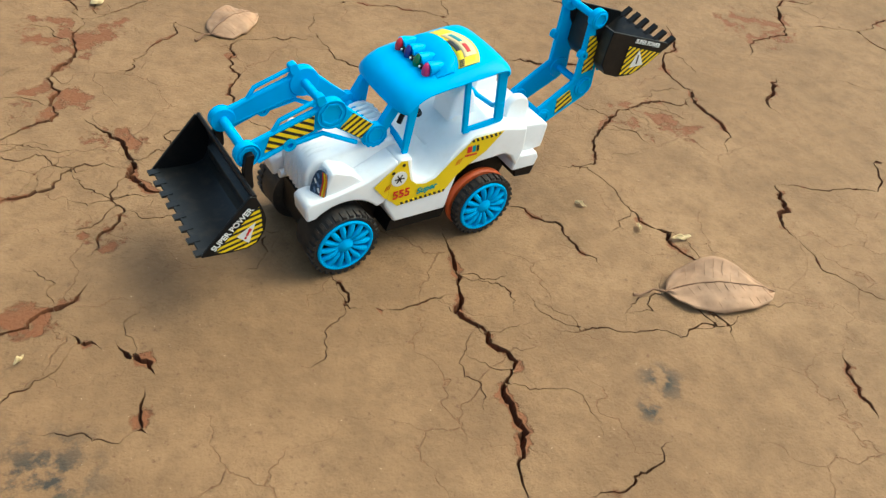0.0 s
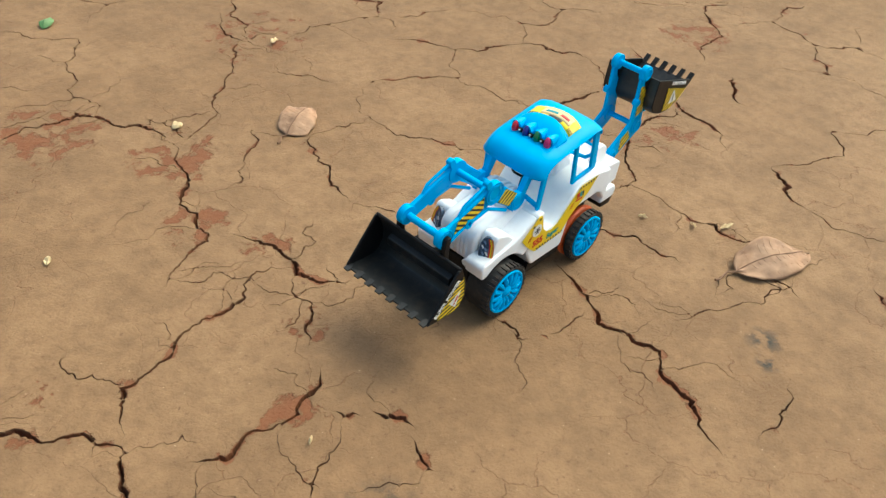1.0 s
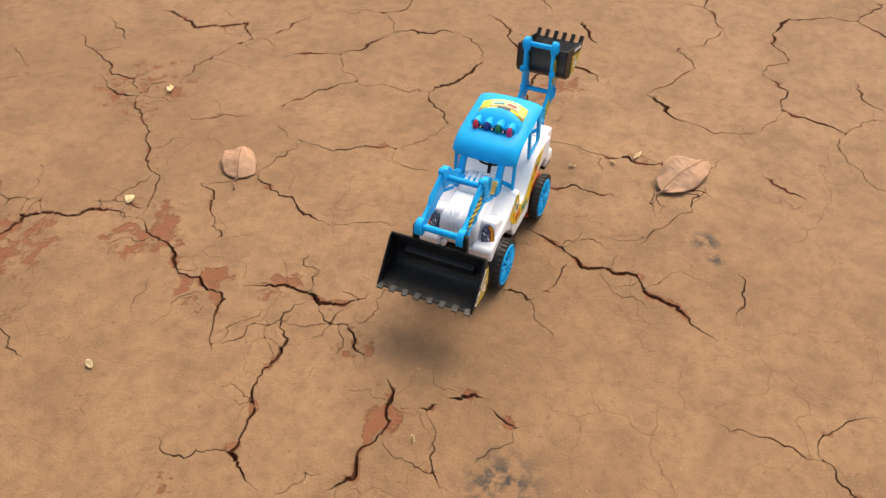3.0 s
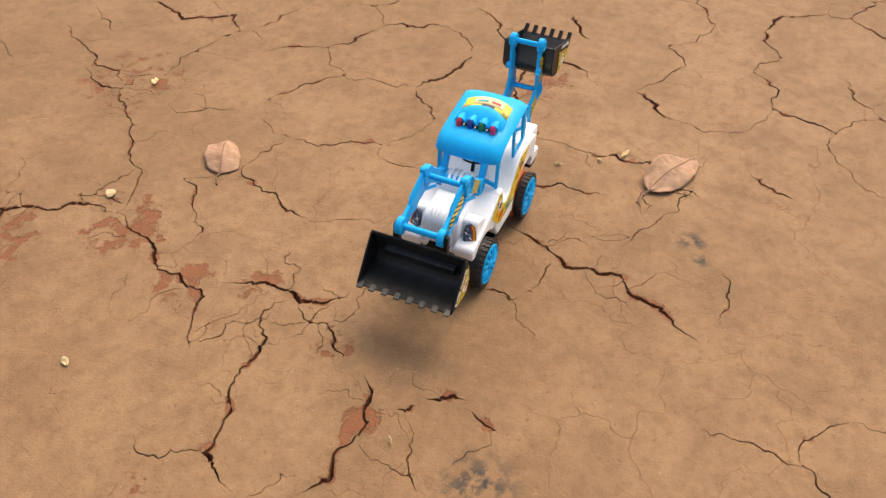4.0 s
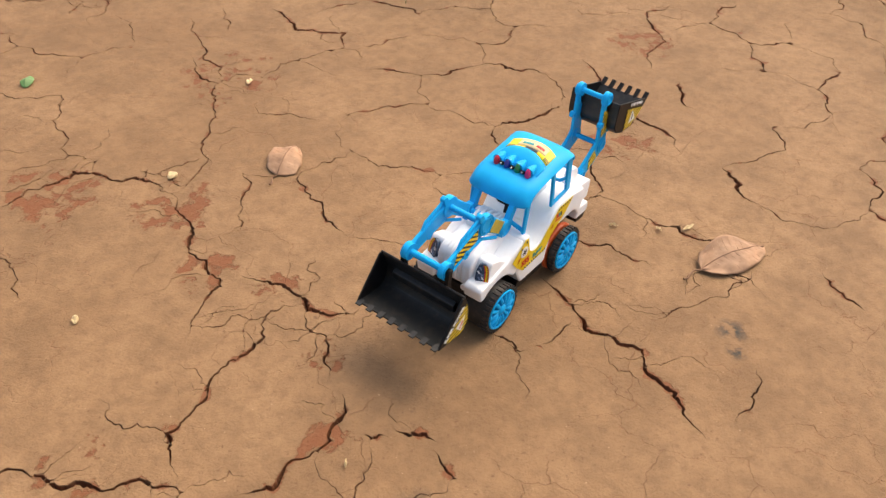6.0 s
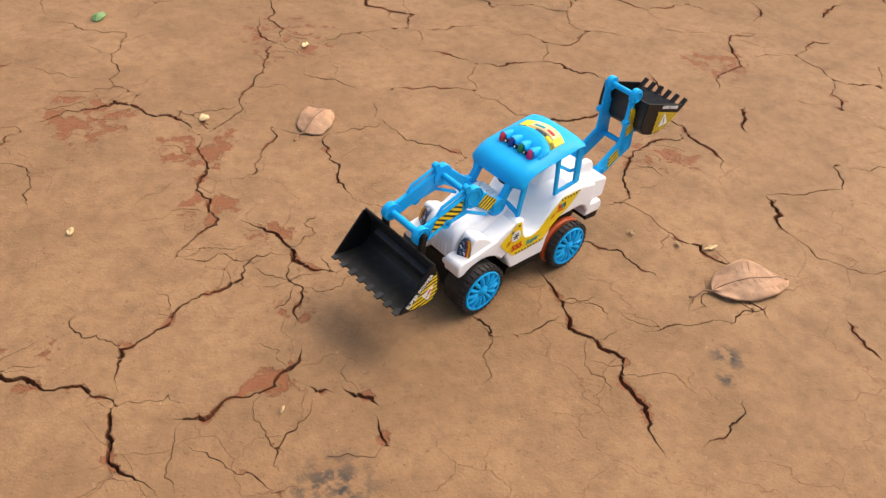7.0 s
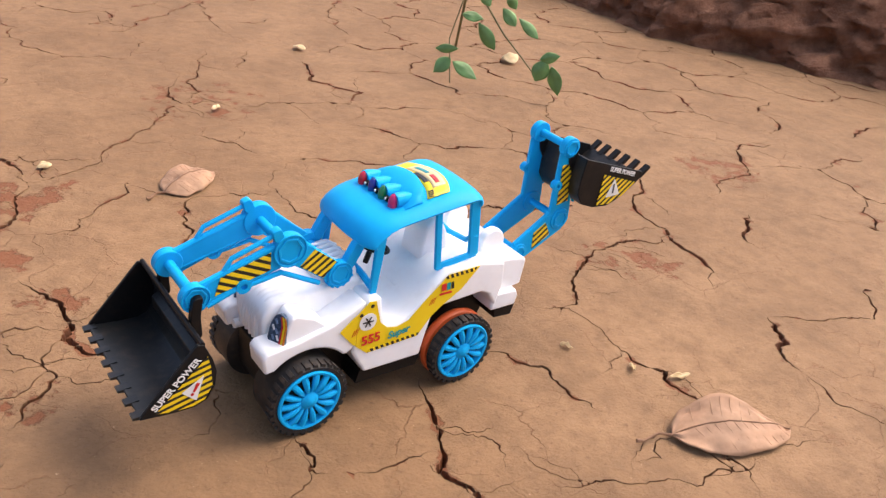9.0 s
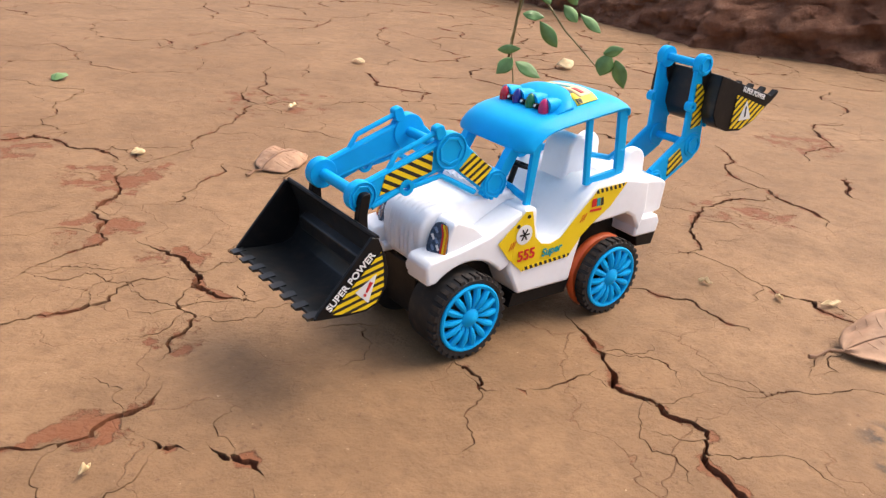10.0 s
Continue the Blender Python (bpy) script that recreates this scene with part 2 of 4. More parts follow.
# the wider cracks: half width in millimetres, then the bends of the line
MAIN_CRACKS = (
    (1.7, (-0.088, 0.029), (-0.075, 0.065), (-0.052, 0.102), (-0.060, 0.122), (-0.063, 0.155), (-0.037, 0.200), (-0.010, 0.240)),
    (0.5, (-0.055, 0.088), (-0.032, 0.088), (-0.008, 0.083)),
    (1.0, (0.008, 0.043), (0.006, 0.054), (0.012, 0.068), (0.006, 0.075)),
    (1.1, (-0.217, -0.014), (-0.250, 0.036), (-0.241, 0.079), (-0.247, 0.117), (-0.256, 0.135), (-0.236, 0.160), (-0.210, 0.210)),
    (1.2, (-0.233, 0.011), (-0.295, -0.032), (-0.347, -0.051), (-0.431, -0.045)),
    (1.3, (-0.527, -0.179), (-0.491, -0.129), (-0.431, -0.045), (-0.390, 0.040)),
    (0.5, (-0.240, 0.190), (-0.181, 0.186), (-0.136, 0.156), (-0.103, 0.143)),
    (1.5, (0.064, -0.070), (0.084, -0.082), (0.095, -0.105), (0.087, -0.142), (0.104, -0.186)),
    (1.0, (0.095, -0.107), (0.109, -0.068), (0.142, -0.034)),
    (1.4, (0.148, -0.010), (0.157, 0.001), (0.196, 0.011), (0.221, 0.002), (0.262, -0.004)),
    (0.8, (0.166, 0.028), (0.156, 0.041)),
    (1.4, (0.146, 0.045), (0.134, 0.065), (0.134, 0.075)),
    (0.9, (0.142, 0.082), (0.150, 0.110)),
    (1.1, (0.191, -0.157), (0.166, -0.176), (0.119, -0.198), (0.081, -0.306), (0.065, -0.340)),
    (1.1, (0.065, -0.340), (-0.012, -0.386), (-0.068, -0.427), (-0.126, -0.492), (-0.156, -0.581)),
    (1.5, (0.065, -0.340), (0.073, -0.391), (0.110, -0.451), (0.200, -0.446)),
    (0.6, (0.083, -0.438), (0.025, -0.605), (0.096, -0.676)),
    (1.0, (-0.104, -0.746), (-0.197, -0.827), (-0.321, -0.925), (-0.290, -0.744)),
    (1.0, (-0.321, -0.925), (-0.440, -0.935), (-0.606, -1.038), (-0.728, -1.135)),
    (1.0, (-0.370, -1.264), (-0.296, -1.038), (-0.333, -0.945)),
    (1.1, (-0.613, -0.941), (-0.498, -0.794), (-0.474, -0.718)),
    (1.9, (-0.336, -0.616), (-0.309, -0.538), (-0.351, -0.478), (-0.311, -0.446)),
    (0.7, (-0.311, -0.446), (-0.220, -0.475), (-0.173, -0.464)),
    (0.7, (-0.106, -0.403), (-0.134, -0.371), (-0.147, -0.339)),
    (0.8, (-0.229, -0.680), (-0.158, -0.522), (-0.131, -0.490)),
    (1.5, (-0.795, -0.170), (-0.696, -0.152), (-0.568, -0.088)),
    (1.1, (-0.974, -0.290), (-0.831, -0.201)),
    (0.5, (0.055, -0.024), (0.036, -0.018), (0.020, -0.007)),
    (1.2, (0.395, -0.165), (0.352, -0.142), (0.344, -0.110), (0.302, -0.071), (0.290, -0.042), (0.309, -0.006), (0.300, 0.050)),
    (1.0, (0.290, -0.042), (0.245, -0.091), (0.178, -0.107), (0.124, -0.129), (0.095, -0.118)),
)
# where the crust has flaked away: centre, reach, strength
BARE_PATCHES = ((0.190, 0.008, 0.026, 0.62), (0.092, -0.150, 0.030, 0.50), (0.080, -0.313, 0.060, 0.55), (0.120, -0.215, 0.045, 0.55), (0.150, -0.430, 0.075, 0.52),
                (-0.360, -0.030, 0.060, 0.50), (-0.640, -0.140, 0.070, 0.48), (0.125, -0.052, 0.026, 0.55), (-0.150, -0.500, 0.090, 0.45), (0.330, -0.120, 0.040, 0.50))


def jagged(points, rnd, finest, swing=0.11):
    """A broken line between the points, bent again and again at its middles."""
    pts = [Vector(p) for p in points]
    while max((q - p).length for p, q in zip(pts, pts[1:])) > finest:
        out = [pts[0]]
        for p, q in zip(pts, pts[1:]):
            d = q - p
            if d.length > finest:
                out.append(p + d * rnd.uniform(0.40, 0.60) + Vector((-d.y, d.x)) * max(-0.24, min(0.24, rnd.gauss(0, swing))))
            out.append(q)
        pts = out
    return pts


def cell_borders(lo, hi, cell, rnd):
    """Borders between the cells of scattered seeds: joins the centres of neighbouring triangles."""
    nx, ny = int((hi[0] - lo[0]) / cell), int((hi[1] - lo[1]) / cell)
    seeds = [Vector((lo[0] + (i + rnd.uniform(-0.4, 0.4)) * cell, lo[1] + (j + rnd.uniform(-0.4, 0.4)) * cell)) for i in range(nx) for j in range(ny)]
    co, _, tris, *_ = delaunay_2d_cdt(seeds, [], [], 0, 1e-7)
    centre, sides, borders = [], {}, []
    for t in tris:
        centre.append((co[t[0]] + co[t[1]] + co[t[2]]) / 3)
        for k in range(3):
            sides.setdefault(tuple(sorted((t[k], t[k - 1]))), []).append(len(centre) - 1)
    for pair in sides.values():
        if len(pair) == 2:
            borders.append((centre[pair[0]], centre[pair[1]]))
    return borders


def crack_lines():
    rnd = random.Random(41)
    lines = [(jagged(p, rnd, 0.0042 if Vector(p[0]).length < 0.5 else 0.008), w * 0.001) for w, *p in MAIN_CRACKS]
    tree = kdtree.KDTree(sum(len(p) for p, _ in lines))
    k = 0
    for pts, _ in lines:
        for p in pts:
            tree.insert((p.x, p.y, 0), k)
            k += 1
    tree.balance()
    clear = lambda p: tree.find((p.x, p.y, 0))[2]
    extra = []
    # a looser net where no wide crack runs
    for p, q in cell_borders((-1.25, -1.5), (0.75, 0.75), 0.13, rnd):
        m = (p + q) / 2
        rear = m.x < -0.33
        chance = 0.85 if rear else 0.45 if m.y > 0.10 else 0.72
        bald = -0.03 < m.x < 0.17 and -0.04 < m.y < 0.15
        if not bald and clear(m) > 0.045 and clear(p) > 0.012 and clear(q) > 0.012 and math.hypot(m.x + 0.05, m.y) > 0.10 and rnd.random() < chance:
            extra.append((jagged((p, q), rnd, 0.0045 if m.length < 0.5 else 0.009, 0.13), rnd.choice((0.3, 0.42, 0.55, 0.75, 1.0)) * (0.0016 if rear else 0.001)))
    # hairlines that leave the wide cracks and die out
    for pts, w in lines[:]:
        for _ in range(max(1, len(pts) // 14)):
            k = rnd.randrange(1, len(pts) - 1)
            d = (pts[k + 1] - pts[k - 1]).normalized()
            a = rnd.choice((-1, 1)) * rnd.uniform(0.7, 1.9)
            d = Vector((d.x * math.cos(a) - d.y * math.sin(a), d.x * math.sin(a) + d.y * math.cos(a)))
            reach = rnd.uniform(0.02, 0.08)
            extra.append((jagged((pts[k], pts[k] + d * reach), rnd, 0.004, 0.16), rnd.uniform(0.22, 0.42) * 0.001))
    return lines + extra


def build_ground():
    rnd = random.Random(5)
    points, edges, depth, bare = [], [], [], []

    def put(p, d=0.0, b=0.0):
        points.append(Vector((p[0], p[1])))
        depth.append(d)
        bare.append(b)
        return len(points) - 1

    lines = crack_lines()
    tree = kdtree.KDTree(sum(len(p) for p, _ in lines))
    k = 0
    for pts, wide in lines:
        n = len(pts)
        rows = []
        beat = rnd.uniform(0, 50)
        for i, p in enumerate(pts):
            d = (pts[min(i + 1, n - 1)] - pts[max(i - 1, 0)]).normalized()
            side = Vector((-d.y, d.x))
            ends = min(1.0, (min(i, n - 1 - i) + 0.25) / (0.18 * n + 1))
            swell = 0.48 + 1.25 * max(0.0, 0.5 + 0.9 * noise.noise((p.x * 34, p.y * 34, beat)))
            h = max(0.00010, wide * swell * ends)
            chip = min(1.0, h / 0.0014) * 0.52
            rows.append((put(p - side * h * rnd.uniform(0.6, 1.35), 0, chip), put(p, min(0.011, 0.0004 + 6.0 * h), 1.0), put(p + side * h * rnd.uniform(0.6, 1.35), 0, chip)))
            tree.insert((p.x, p.y, 0), k)
            k += 1
        for p, q in zip(rows, rows[1:]):
            edges += [(p[0], q[0]), (p[1], q[1]), (p[2], q[2])]
    tree.balance()
    xs, ys = graded(-0.46, 0.40, 0.0060, 0.030, 60), graded(-0.66, 0.36, 0.0060, 0.030, 60)
    sx, sy = np.gradient(xs), np.gradient(ys)
    for i, x in enumerate(xs):
        for j, y in enumerate(ys):
            if abs(x) < 40 and abs(y) < 40:
                p = (x + rnd.uniform(-0.3, 0.3) * sx[i], y + rnd.uniform(-0.3, 0.3) * sy[j])
            else:
                p = (x, y)
            if max(abs(x), abs(y)) > 1.8 or tree.find((p[0], p[1], 0))[2] > 0.0042:
                b = max((g * min(1, 2.0 * max(0, 1 - math.hypot(p[0] - px, p[1] - py) / r)) for px, py, r, g in BARE_PATCHES), default=0.0)
                put(p, 0.0, b)
    co, _, tris, origin, *_ = delaunay_2d_cdt(points, edges, [], 0, 1e-7)
    x, y = np.array([p.x for p in co]), np.array([p.y for p in co])
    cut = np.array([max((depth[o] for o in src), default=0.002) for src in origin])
    flaked = np.array([max((bare[o] for o in src), default=1.0) for src in origin])
    near = np.clip((3.0 - np.hypot(x, y)) / 1.0, 0, 1)
    free = np.clip((np.hypot((x + 0.055) / 1.5, y) - 0.06) / 0.12, 0, 1)
    z = -cut + free * near * 0.006 * (fractal(x, y, 0.5, 71, 2) - 0.5) + free * 0.0024 * (fractal(x, y, 0.09, 73, 3) - 0.5)
    z += near * 0.0007 * (fractal(x, y, 0.022, 79, 2) - 0.62)
    # the walls of the cracks keep their own corners, so that the plates stay crisp at the edge
    tri = np.array(tris)
    inside = (cut[tri] > 0).any(axis=1)
    own = np.where(inside[:, None], tri + len(x), tri)
    used, tri = np.unique(own, return_inverse=True)
    used, tri = used % len(x), tri.reshape(-1, 3)
    x, y, z, cut, flaked = x[used], y[used], z[used], cut[used], flaked[used]
    me = bpy.data.meshes.new("ground")
    me.from_pydata(np.stack([x, y, z], -1).tolist(), [], tri.tolist())
    me.polygons.foreach_set("use_smooth", ~inside)
    for name, values in (("crack_depth", cut), ("flaked", flaked)):
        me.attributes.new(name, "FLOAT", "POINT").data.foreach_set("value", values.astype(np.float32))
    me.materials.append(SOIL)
    tagged(new("ground", me), "dry reddish-brown earth with branching cracks", "ground", kind="structure")


build_ground()


def build_bank():
    """Low broken earth bank behind the toy."""
    bm = bmesh.new()
    nu, nv = 560, 60
    rows = []
    for a in range(nu + 1):
        yy = -4.6 + 7.6 * a / nu
        row = []
        for c in range(nv + 1):
            s = c / nv
            lump = noise.fractal((yy * 20, s * 6.5, 4.2), 0.6, 2.1, 6)
            gully = abs(noise.noise((yy * 5.5, s * 0.8, 1.3)))
            xx = -1.10 - 0.5 * min(0.6, max(0.0, yy + 0.62)) - 0.17 * s + 0.05 * noise.noise((yy * 2.2, 3.0, s * 2)) + (0.030 * lump - 0.05 * max(0, 0.12 - gully) * 4) * min(1, s * 8 + 0.2)
            zz = -0.02 + 0.30 * s + 0.010 * noise.fractal((yy * 20, s * 7, 9.2), 0.7, 2.1, 4)
            row.append(bm.verts.new((xx, yy, zz)))
        row.append(bm.verts.new((-1.62 - 0.5 * min(0.6, max(0.0, yy + 0.62)), yy, 0.34 + 0.02 * noise.noise((yy * 3, 1.0, 2.0)))))
        row.append(bm.verts.new((-5.0, yy, 0.42)))
        row.append(bm.verts.new((-5.0, yy, -0.05)))
        rows.append(row)
    for p, q in zip(rows, rows[1:]):
        for c in range(len(p) - 1):
            bm.faces.new((p[c], q[c], q[c + 1], p[c + 1])).smooth = True
    bm.faces.new(rows[0])
    bm.faces.new(list(reversed(rows[-1])))
    bmesh.ops.recalc_face_normals(bm, faces=bm.faces)
    me = bpy.data.meshes.new("earth_bank")
    bm.to_mesh(me)
    bm.free()
    me.materials.append(BANK_SOIL)
    tagged(new("earth_bank", me), "rough red-brown earth bank beside the cracked ground", "bank", kind="structure")


build_bank()


# ---- mesh helpers ----
def finish(bm, sharp=40):
    bmesh.ops.recalc_face_normals(bm, faces=bm.faces)
    for f in bm.faces:
        f.smooth = True
    for e in bm.edges:
        if len(e.link_faces) == 2 and e.calc_face_angle(0) > radians(sharp):
            e.smooth = False
    return bm


def part(name, bm, mat, parent, label="", bevel=0.0, segments=2, thick=0.0, pose_m=None):
    finish(bm)
    me = bpy.data.meshes.new(name)
    bm.to_mesh(me)
    bm.free()
    me.materials.append(mat)
    ob = new(name, me)
    ob.parent = parent
    if pose_m is not None:
        ob.matrix_basis = pose_m
    if thick:
        s = ob.modifiers.new("thickness", "SOLIDIFY")
        s.thickness, s.offset = thick, 0.0
    if bevel:
        b = ob.modifiers.new("bevel", "BEVEL")
        b.width, b.segments, b.limit_method, b.angle_limit, b.harden_normals = bevel, segments, "ANGLE", radians(38), True
    if label:
        tagged(ob, label)
    return ob


def prism(bm, outline, y0, y1):
    """A solid with an outline in the x-z plane, from y0 to y1."""
    a = [bm.verts.new((x, y0, z)) for x, z in outline]
    b = [bm.verts.new((x, y1, z)) for x, z in outline]
    bm.faces.new(a)
    bm.faces.new(list(reversed(b)))
    for i in range(len(a)):
        j = (i + 1) % len(a)
        bm.faces.new((a[i], b[i], b[j], a[j]))
    return bm


def arc(cx, cz, r, a0, a1, n):
    return [(cx + r * math.cos(radians(a0 + (a1 - a0) * i / n)), cz + r * math.sin(radians(a0 + (a1 - a0) * i / n))) for i in range(n + 1)]


def rounded(points, r, n=4):
    """The outline with its corners rounded off."""
    out = []
    for i, p in enumerate(points):
        p, a, c = Vector(p), Vector(points[i - 1]), Vector(points[(i + 1) % len(points)])
        u, v = (a - p), (c - p)
        s = min(r, u.length * 0.45, v.length * 0.45)
        q0, q1 = p + u.normalized() * s, p + v.normalized() * s
        for k in range(n + 1):
            t = k / n
            w = q0 * (1 - t) ** 2 + p * 2 * t * (1 - t) + q1 * t * t
            out.append((w.x, w.y))
    return out


def tube(bm, points, radius, sides=10, cap=True, squash=1.0):
    """A rod along a line of points; radius may be a list."""
    pts = [Vector(p) for p in points]
    rings = []
    side = None
    for i, p in enumerate(pts):
        d = (pts[min(i + 1, len(pts) - 1)] - pts[max(i - 1, 0)]).normalized()
        if side is None:
            side = d.cross(Vector((0, 0, 1)) if abs(d.z) < 0.9 else Vector((1, 0, 0))).normalized()
        side = (side - d * side.dot(d)).normalized()
        up = d.cross(side)
        r = radius[i] if isinstance(radius, (list, tuple)) else radius
        rings.append([bm.verts.new(p + side * (r * math.cos(2 * math.pi * k / sides)) + up * (r * squash * math.sin(2 * math.pi * k / sides))) for k in range(sides)])
    for p, q in zip(rings, rings[1:]):
        for k in range(sides):
            bm.faces.new((p[k], p[(k + 1) % sides], q[(k + 1) % sides], q[k]))
    if cap:
        bm.faces.new(list(reversed(rings[0])))
        bm.faces.new(rings[-1])
    return bm


def lathe(bm, profile, n=40):
    """Turns a closed profile of (radius, y) about the y axis."""
    rings = [[bm.verts.new((r * math.cos(2 * math.pi * k / n), y, r * math.sin(2 * math.pi * k / n))) for k in range(n)] for r, y in profile]
    for p, q in zip(rings, rings[1:] + rings[:1]):
        for k in range(n):
            bm.faces.new((p[k], p[(k + 1) % n], q[(k + 1) % n], q[k]))
    return bm


def disc(bm, x, z, r, y0, y1, n=20, turn=0.0):
    return prism(bm, [(x + r * math.cos(2 * math.pi * k / n + turn), z + r * math.sin(2 * math.pi * k / n + turn)) for k in range(n)], y0, y1)


def bar(bm, x0, z0, x1, z1, w, y0, y1, w1=None):
    """A flat bar in the x-z plane."""
    d = Vector((x1 - x0, z1 - z0)).normalized()
    a, c = Vector((-d.y, d.x)) * w / 2, Vector((-d.y, d.x)) * (w1 or w) / 2
    return prism(bm, [(x0 + a.x, z0 + a.y), (x0 - a.x, z0 - a.y), (x1 - c.x, z1 - c.y), (x1 + c.x, z1 + c.y)], y0, y1)


def rim7(x, z, r1, r0, y0, y1, n=7):
    """A raised rim with n sides."""
    bm = bmesh.new()
    rings = [[bm.verts.new((x + q * math.cos(2 * math.pi * k / n + 0.3), y, z + q * math.sin(2 * math.pi * k / n + 0.3))) for k in range(n)] for q, y in ((r1, y0), (r1, y1), (r0, y1), (r0, y0))]
    for p, q in zip(rings, rings[1:] + rings[:1]):
        for k in range(n):
            bm.faces.new((p[k], p[(k + 1) % n], q[(k + 1) % n], q[k]))
    return bm


def letters(name, text, size, m, mat, parent, bold=0.0, slant=0.0, squeeze=1.0):
    """Flat raised lettering in the built-in font."""
    cu = bpy.data.curves.new(name, "FONT")
    cu.body, cu.size, cu.extrude, cu.align_x, cu.align_y, cu.offset, cu.shear = text, size, 0.00012, "CENTER", "CENTER", bold, slant
    tmp = bpy.data.objects.new(name, cu)
    me = bpy.data.meshes.new_from_object(tmp)
    bpy.data.objects.remove(tmp)
    bpy.data.curves.remove(cu)
    me.name = name
    me.materials.clear()
    me.materials.append(mat)
    ob = new(name, me)
    ob.parent = parent
    ob.matrix_basis = m @ Matrix.Diagonal((squeeze, 1, 1, 1))
    return ob


def on_left(x, y, z, turn=0.0):
    """The pose of something flat on the toy's left face; turn: degrees anticlockwise as one looks at it."""
    return Matrix.Translation((x, y, z)) @ Matrix(((-1, 0, 0, 0), (0, 0, 1, 0), (0, 1, 0, 0), (0, 0, 0, 1))) @ pose(0, 0, 0, 0, 0, turn)


# ---- the toy: nose towards +x, hubs at x = 0 and -0.11 ----
toy = tagged(new("toy_backhoe_loader"), "blue and white plastic toy backhoe loader standing on cracked earth", "toy vehicle")
HUB = 0.0245


def build_body():
    # tub with sill, door hollow and wheel arches
    tub = [(-0.040, 0.0255), (-0.081, 0.0255), (-0.0835, 0.040), (-0.0865, 0.0535), (-0.094, 0.0590), (-0.124, 0.0610), (-0.131, 0.0575),
           (-0.138, 0.046), (-0.142, 0.062), (-0.140, 0.080), (-0.118, 0.0845), (-0.094, 0.0835), (-0.082, 0.0735), (-0.073, 0.0615), (-0.066, 0.0565),
           (-0.058, 0.055), (-0.052, 0.0575), (-0.049, 0.066), (-0.047, 0.0775), (-0.038, 0.0775), (-0.0300, 0.0580), (-0.0305, 0.0425)]
    bm = prism(bmesh.new(), tub, -0.0355, 0.0355)
    body = part("body", bm, WHITE, toy, "glossy white plastic body with moulded fenders", bevel=0.0022, segments=3)
    # bonnet
    bonnet = [(-0.048, 0.046), (0.0165, 0.046), (0.0185, 0.060)] + arc(0.0065, 0.0665, 0.0125, 5, 85, 7) + [(-0.012, 0.0812), (-0.036, 0.0830), (-0.046, 0.0815)]
    part("bonnet", prism(bmesh.new(), bonnet, -0.0185, 0.0185), WHITE, body, bevel=0.0028, segments=3)
    for y in (-0.0105, -0.0065, -0.0025, 0.0025, 0.0065, 0.0105):
        pts = [(0.0180, y, 0.051), (0.0187, y, 0.062), (0.0170, y, 0.0706), (0.0127, y, 0.0763), (0.0070, y, 0.0786), (-0.004, y, 0.0787), (-0.012, y, 0.0790)]
        part("bonnet_rib", tube(bmesh.new(), pts, 0.0016, 8), WHITE, body)
    for s in (-1, 1):
        # fender with flared arch
        top = [(0.0245, 0.0445), (0.0262, 0.0555), (0.0235, 0.0585), (0.0060, 0.0610), (-0.0160, 0.0662), (-0.0300, 0.0735), (-0.0370, 0.0768), (-0.0372, 0.0600), (-0.0300, 0.0450)]
        arch = arc(-0.002, 0.0235, 0.0300, 140, 47, 12)
        a, c = sorted((s * 0.0165, s * 0.0353))
        part("fender", prism(bmesh.new(), top + arch, a, c), WHITE, body, bevel=0.0018, segments=3)
        # headlamp housing, its face turned a little outwards
        hl = [(0.0140, 0.0575), (0.0105, 0.0705), (0.0085, 0.0755), (0.0055, 0.0770), (-0.0060, 0.0725), (-0.0160, 0.0640)]
        a, c = sorted((s * 0.0170, s * 0.0325))
        part("lamp_housing", prism(bmesh.new(), hl, a, c), WHITE, body, bevel=0.0026, segments=4)
        m = Matrix.Translation((0.0132, s * 0.0268, 0.0668)) @ pose(0, 0, 0, 0, 0, s * 24) @ pose(0, 0, 0, 0, -15, 0) @ pose(0, 0, 0, 0, 0, -90)
        dome = [(-0.0062, -0.0082), (0.0062, -0.0082), (0.0056, 0.0030), (0.0030, 0.0088), (-0.0030, 0.0088), (-0.0056, 0.0030)]
        lamp = part("headlamp_sticker", prism(bmesh.new(), rounded(dome, 0.003), -0.0030, 0.0004), PRINT_GREY, body, "dark grey-blue printed headlamp sticker with orange rim", pose_m=m)
        # printed bands along the outer side, a few light marks inside
        for w, mat in ((0.0058, PRINT_ORANGE), (0.0044, YELLOW), (0.0034, PRINT_RED)):
            part("headlamp_trim", prism(bmesh.new(), [(s * -w, -0.0078), (s * -(w - 0.0012), -0.0078), (s * -(w - 0.0016), 0.0025), (s * -(w - 0.0034), 0.0078), (s * -(w - 0.0024), 0.0078), (s * -(w - 0.0004), 0.0030)], 0.0005, 0.0007), mat, lamp)
        for u, v, mat in ((0.0026, -0.0050, PRINT_STEEL), (0.0010, -0.0010, PRINT_STEEL), (0.0034, 0.0006, PRINT_WHITE), (-0.0004, -0.0046, PRINT_WHITE), (0.0022, 0.0044, PRINT_STEEL)):
            part("headlamp_mark", bar(bmesh.new(), s * u - 0.0010, v - 0.0014, s * u + 0.0008, v + 0.0012, 0.0013, 0.0005, 0.0007), mat, lamp)
        # lug under the nose
        part("nose_lug", tube(bmesh.new(), [(0.014, s * 0.0135, 0.0480), (0.0215, s * 0.0135, 0.0480)], 0.003, 10), WHITE, body)
        # tail side block and round lug
        a, c = sorted((s * 0.016, s * 0.0225))
        bm = bmesh.new()
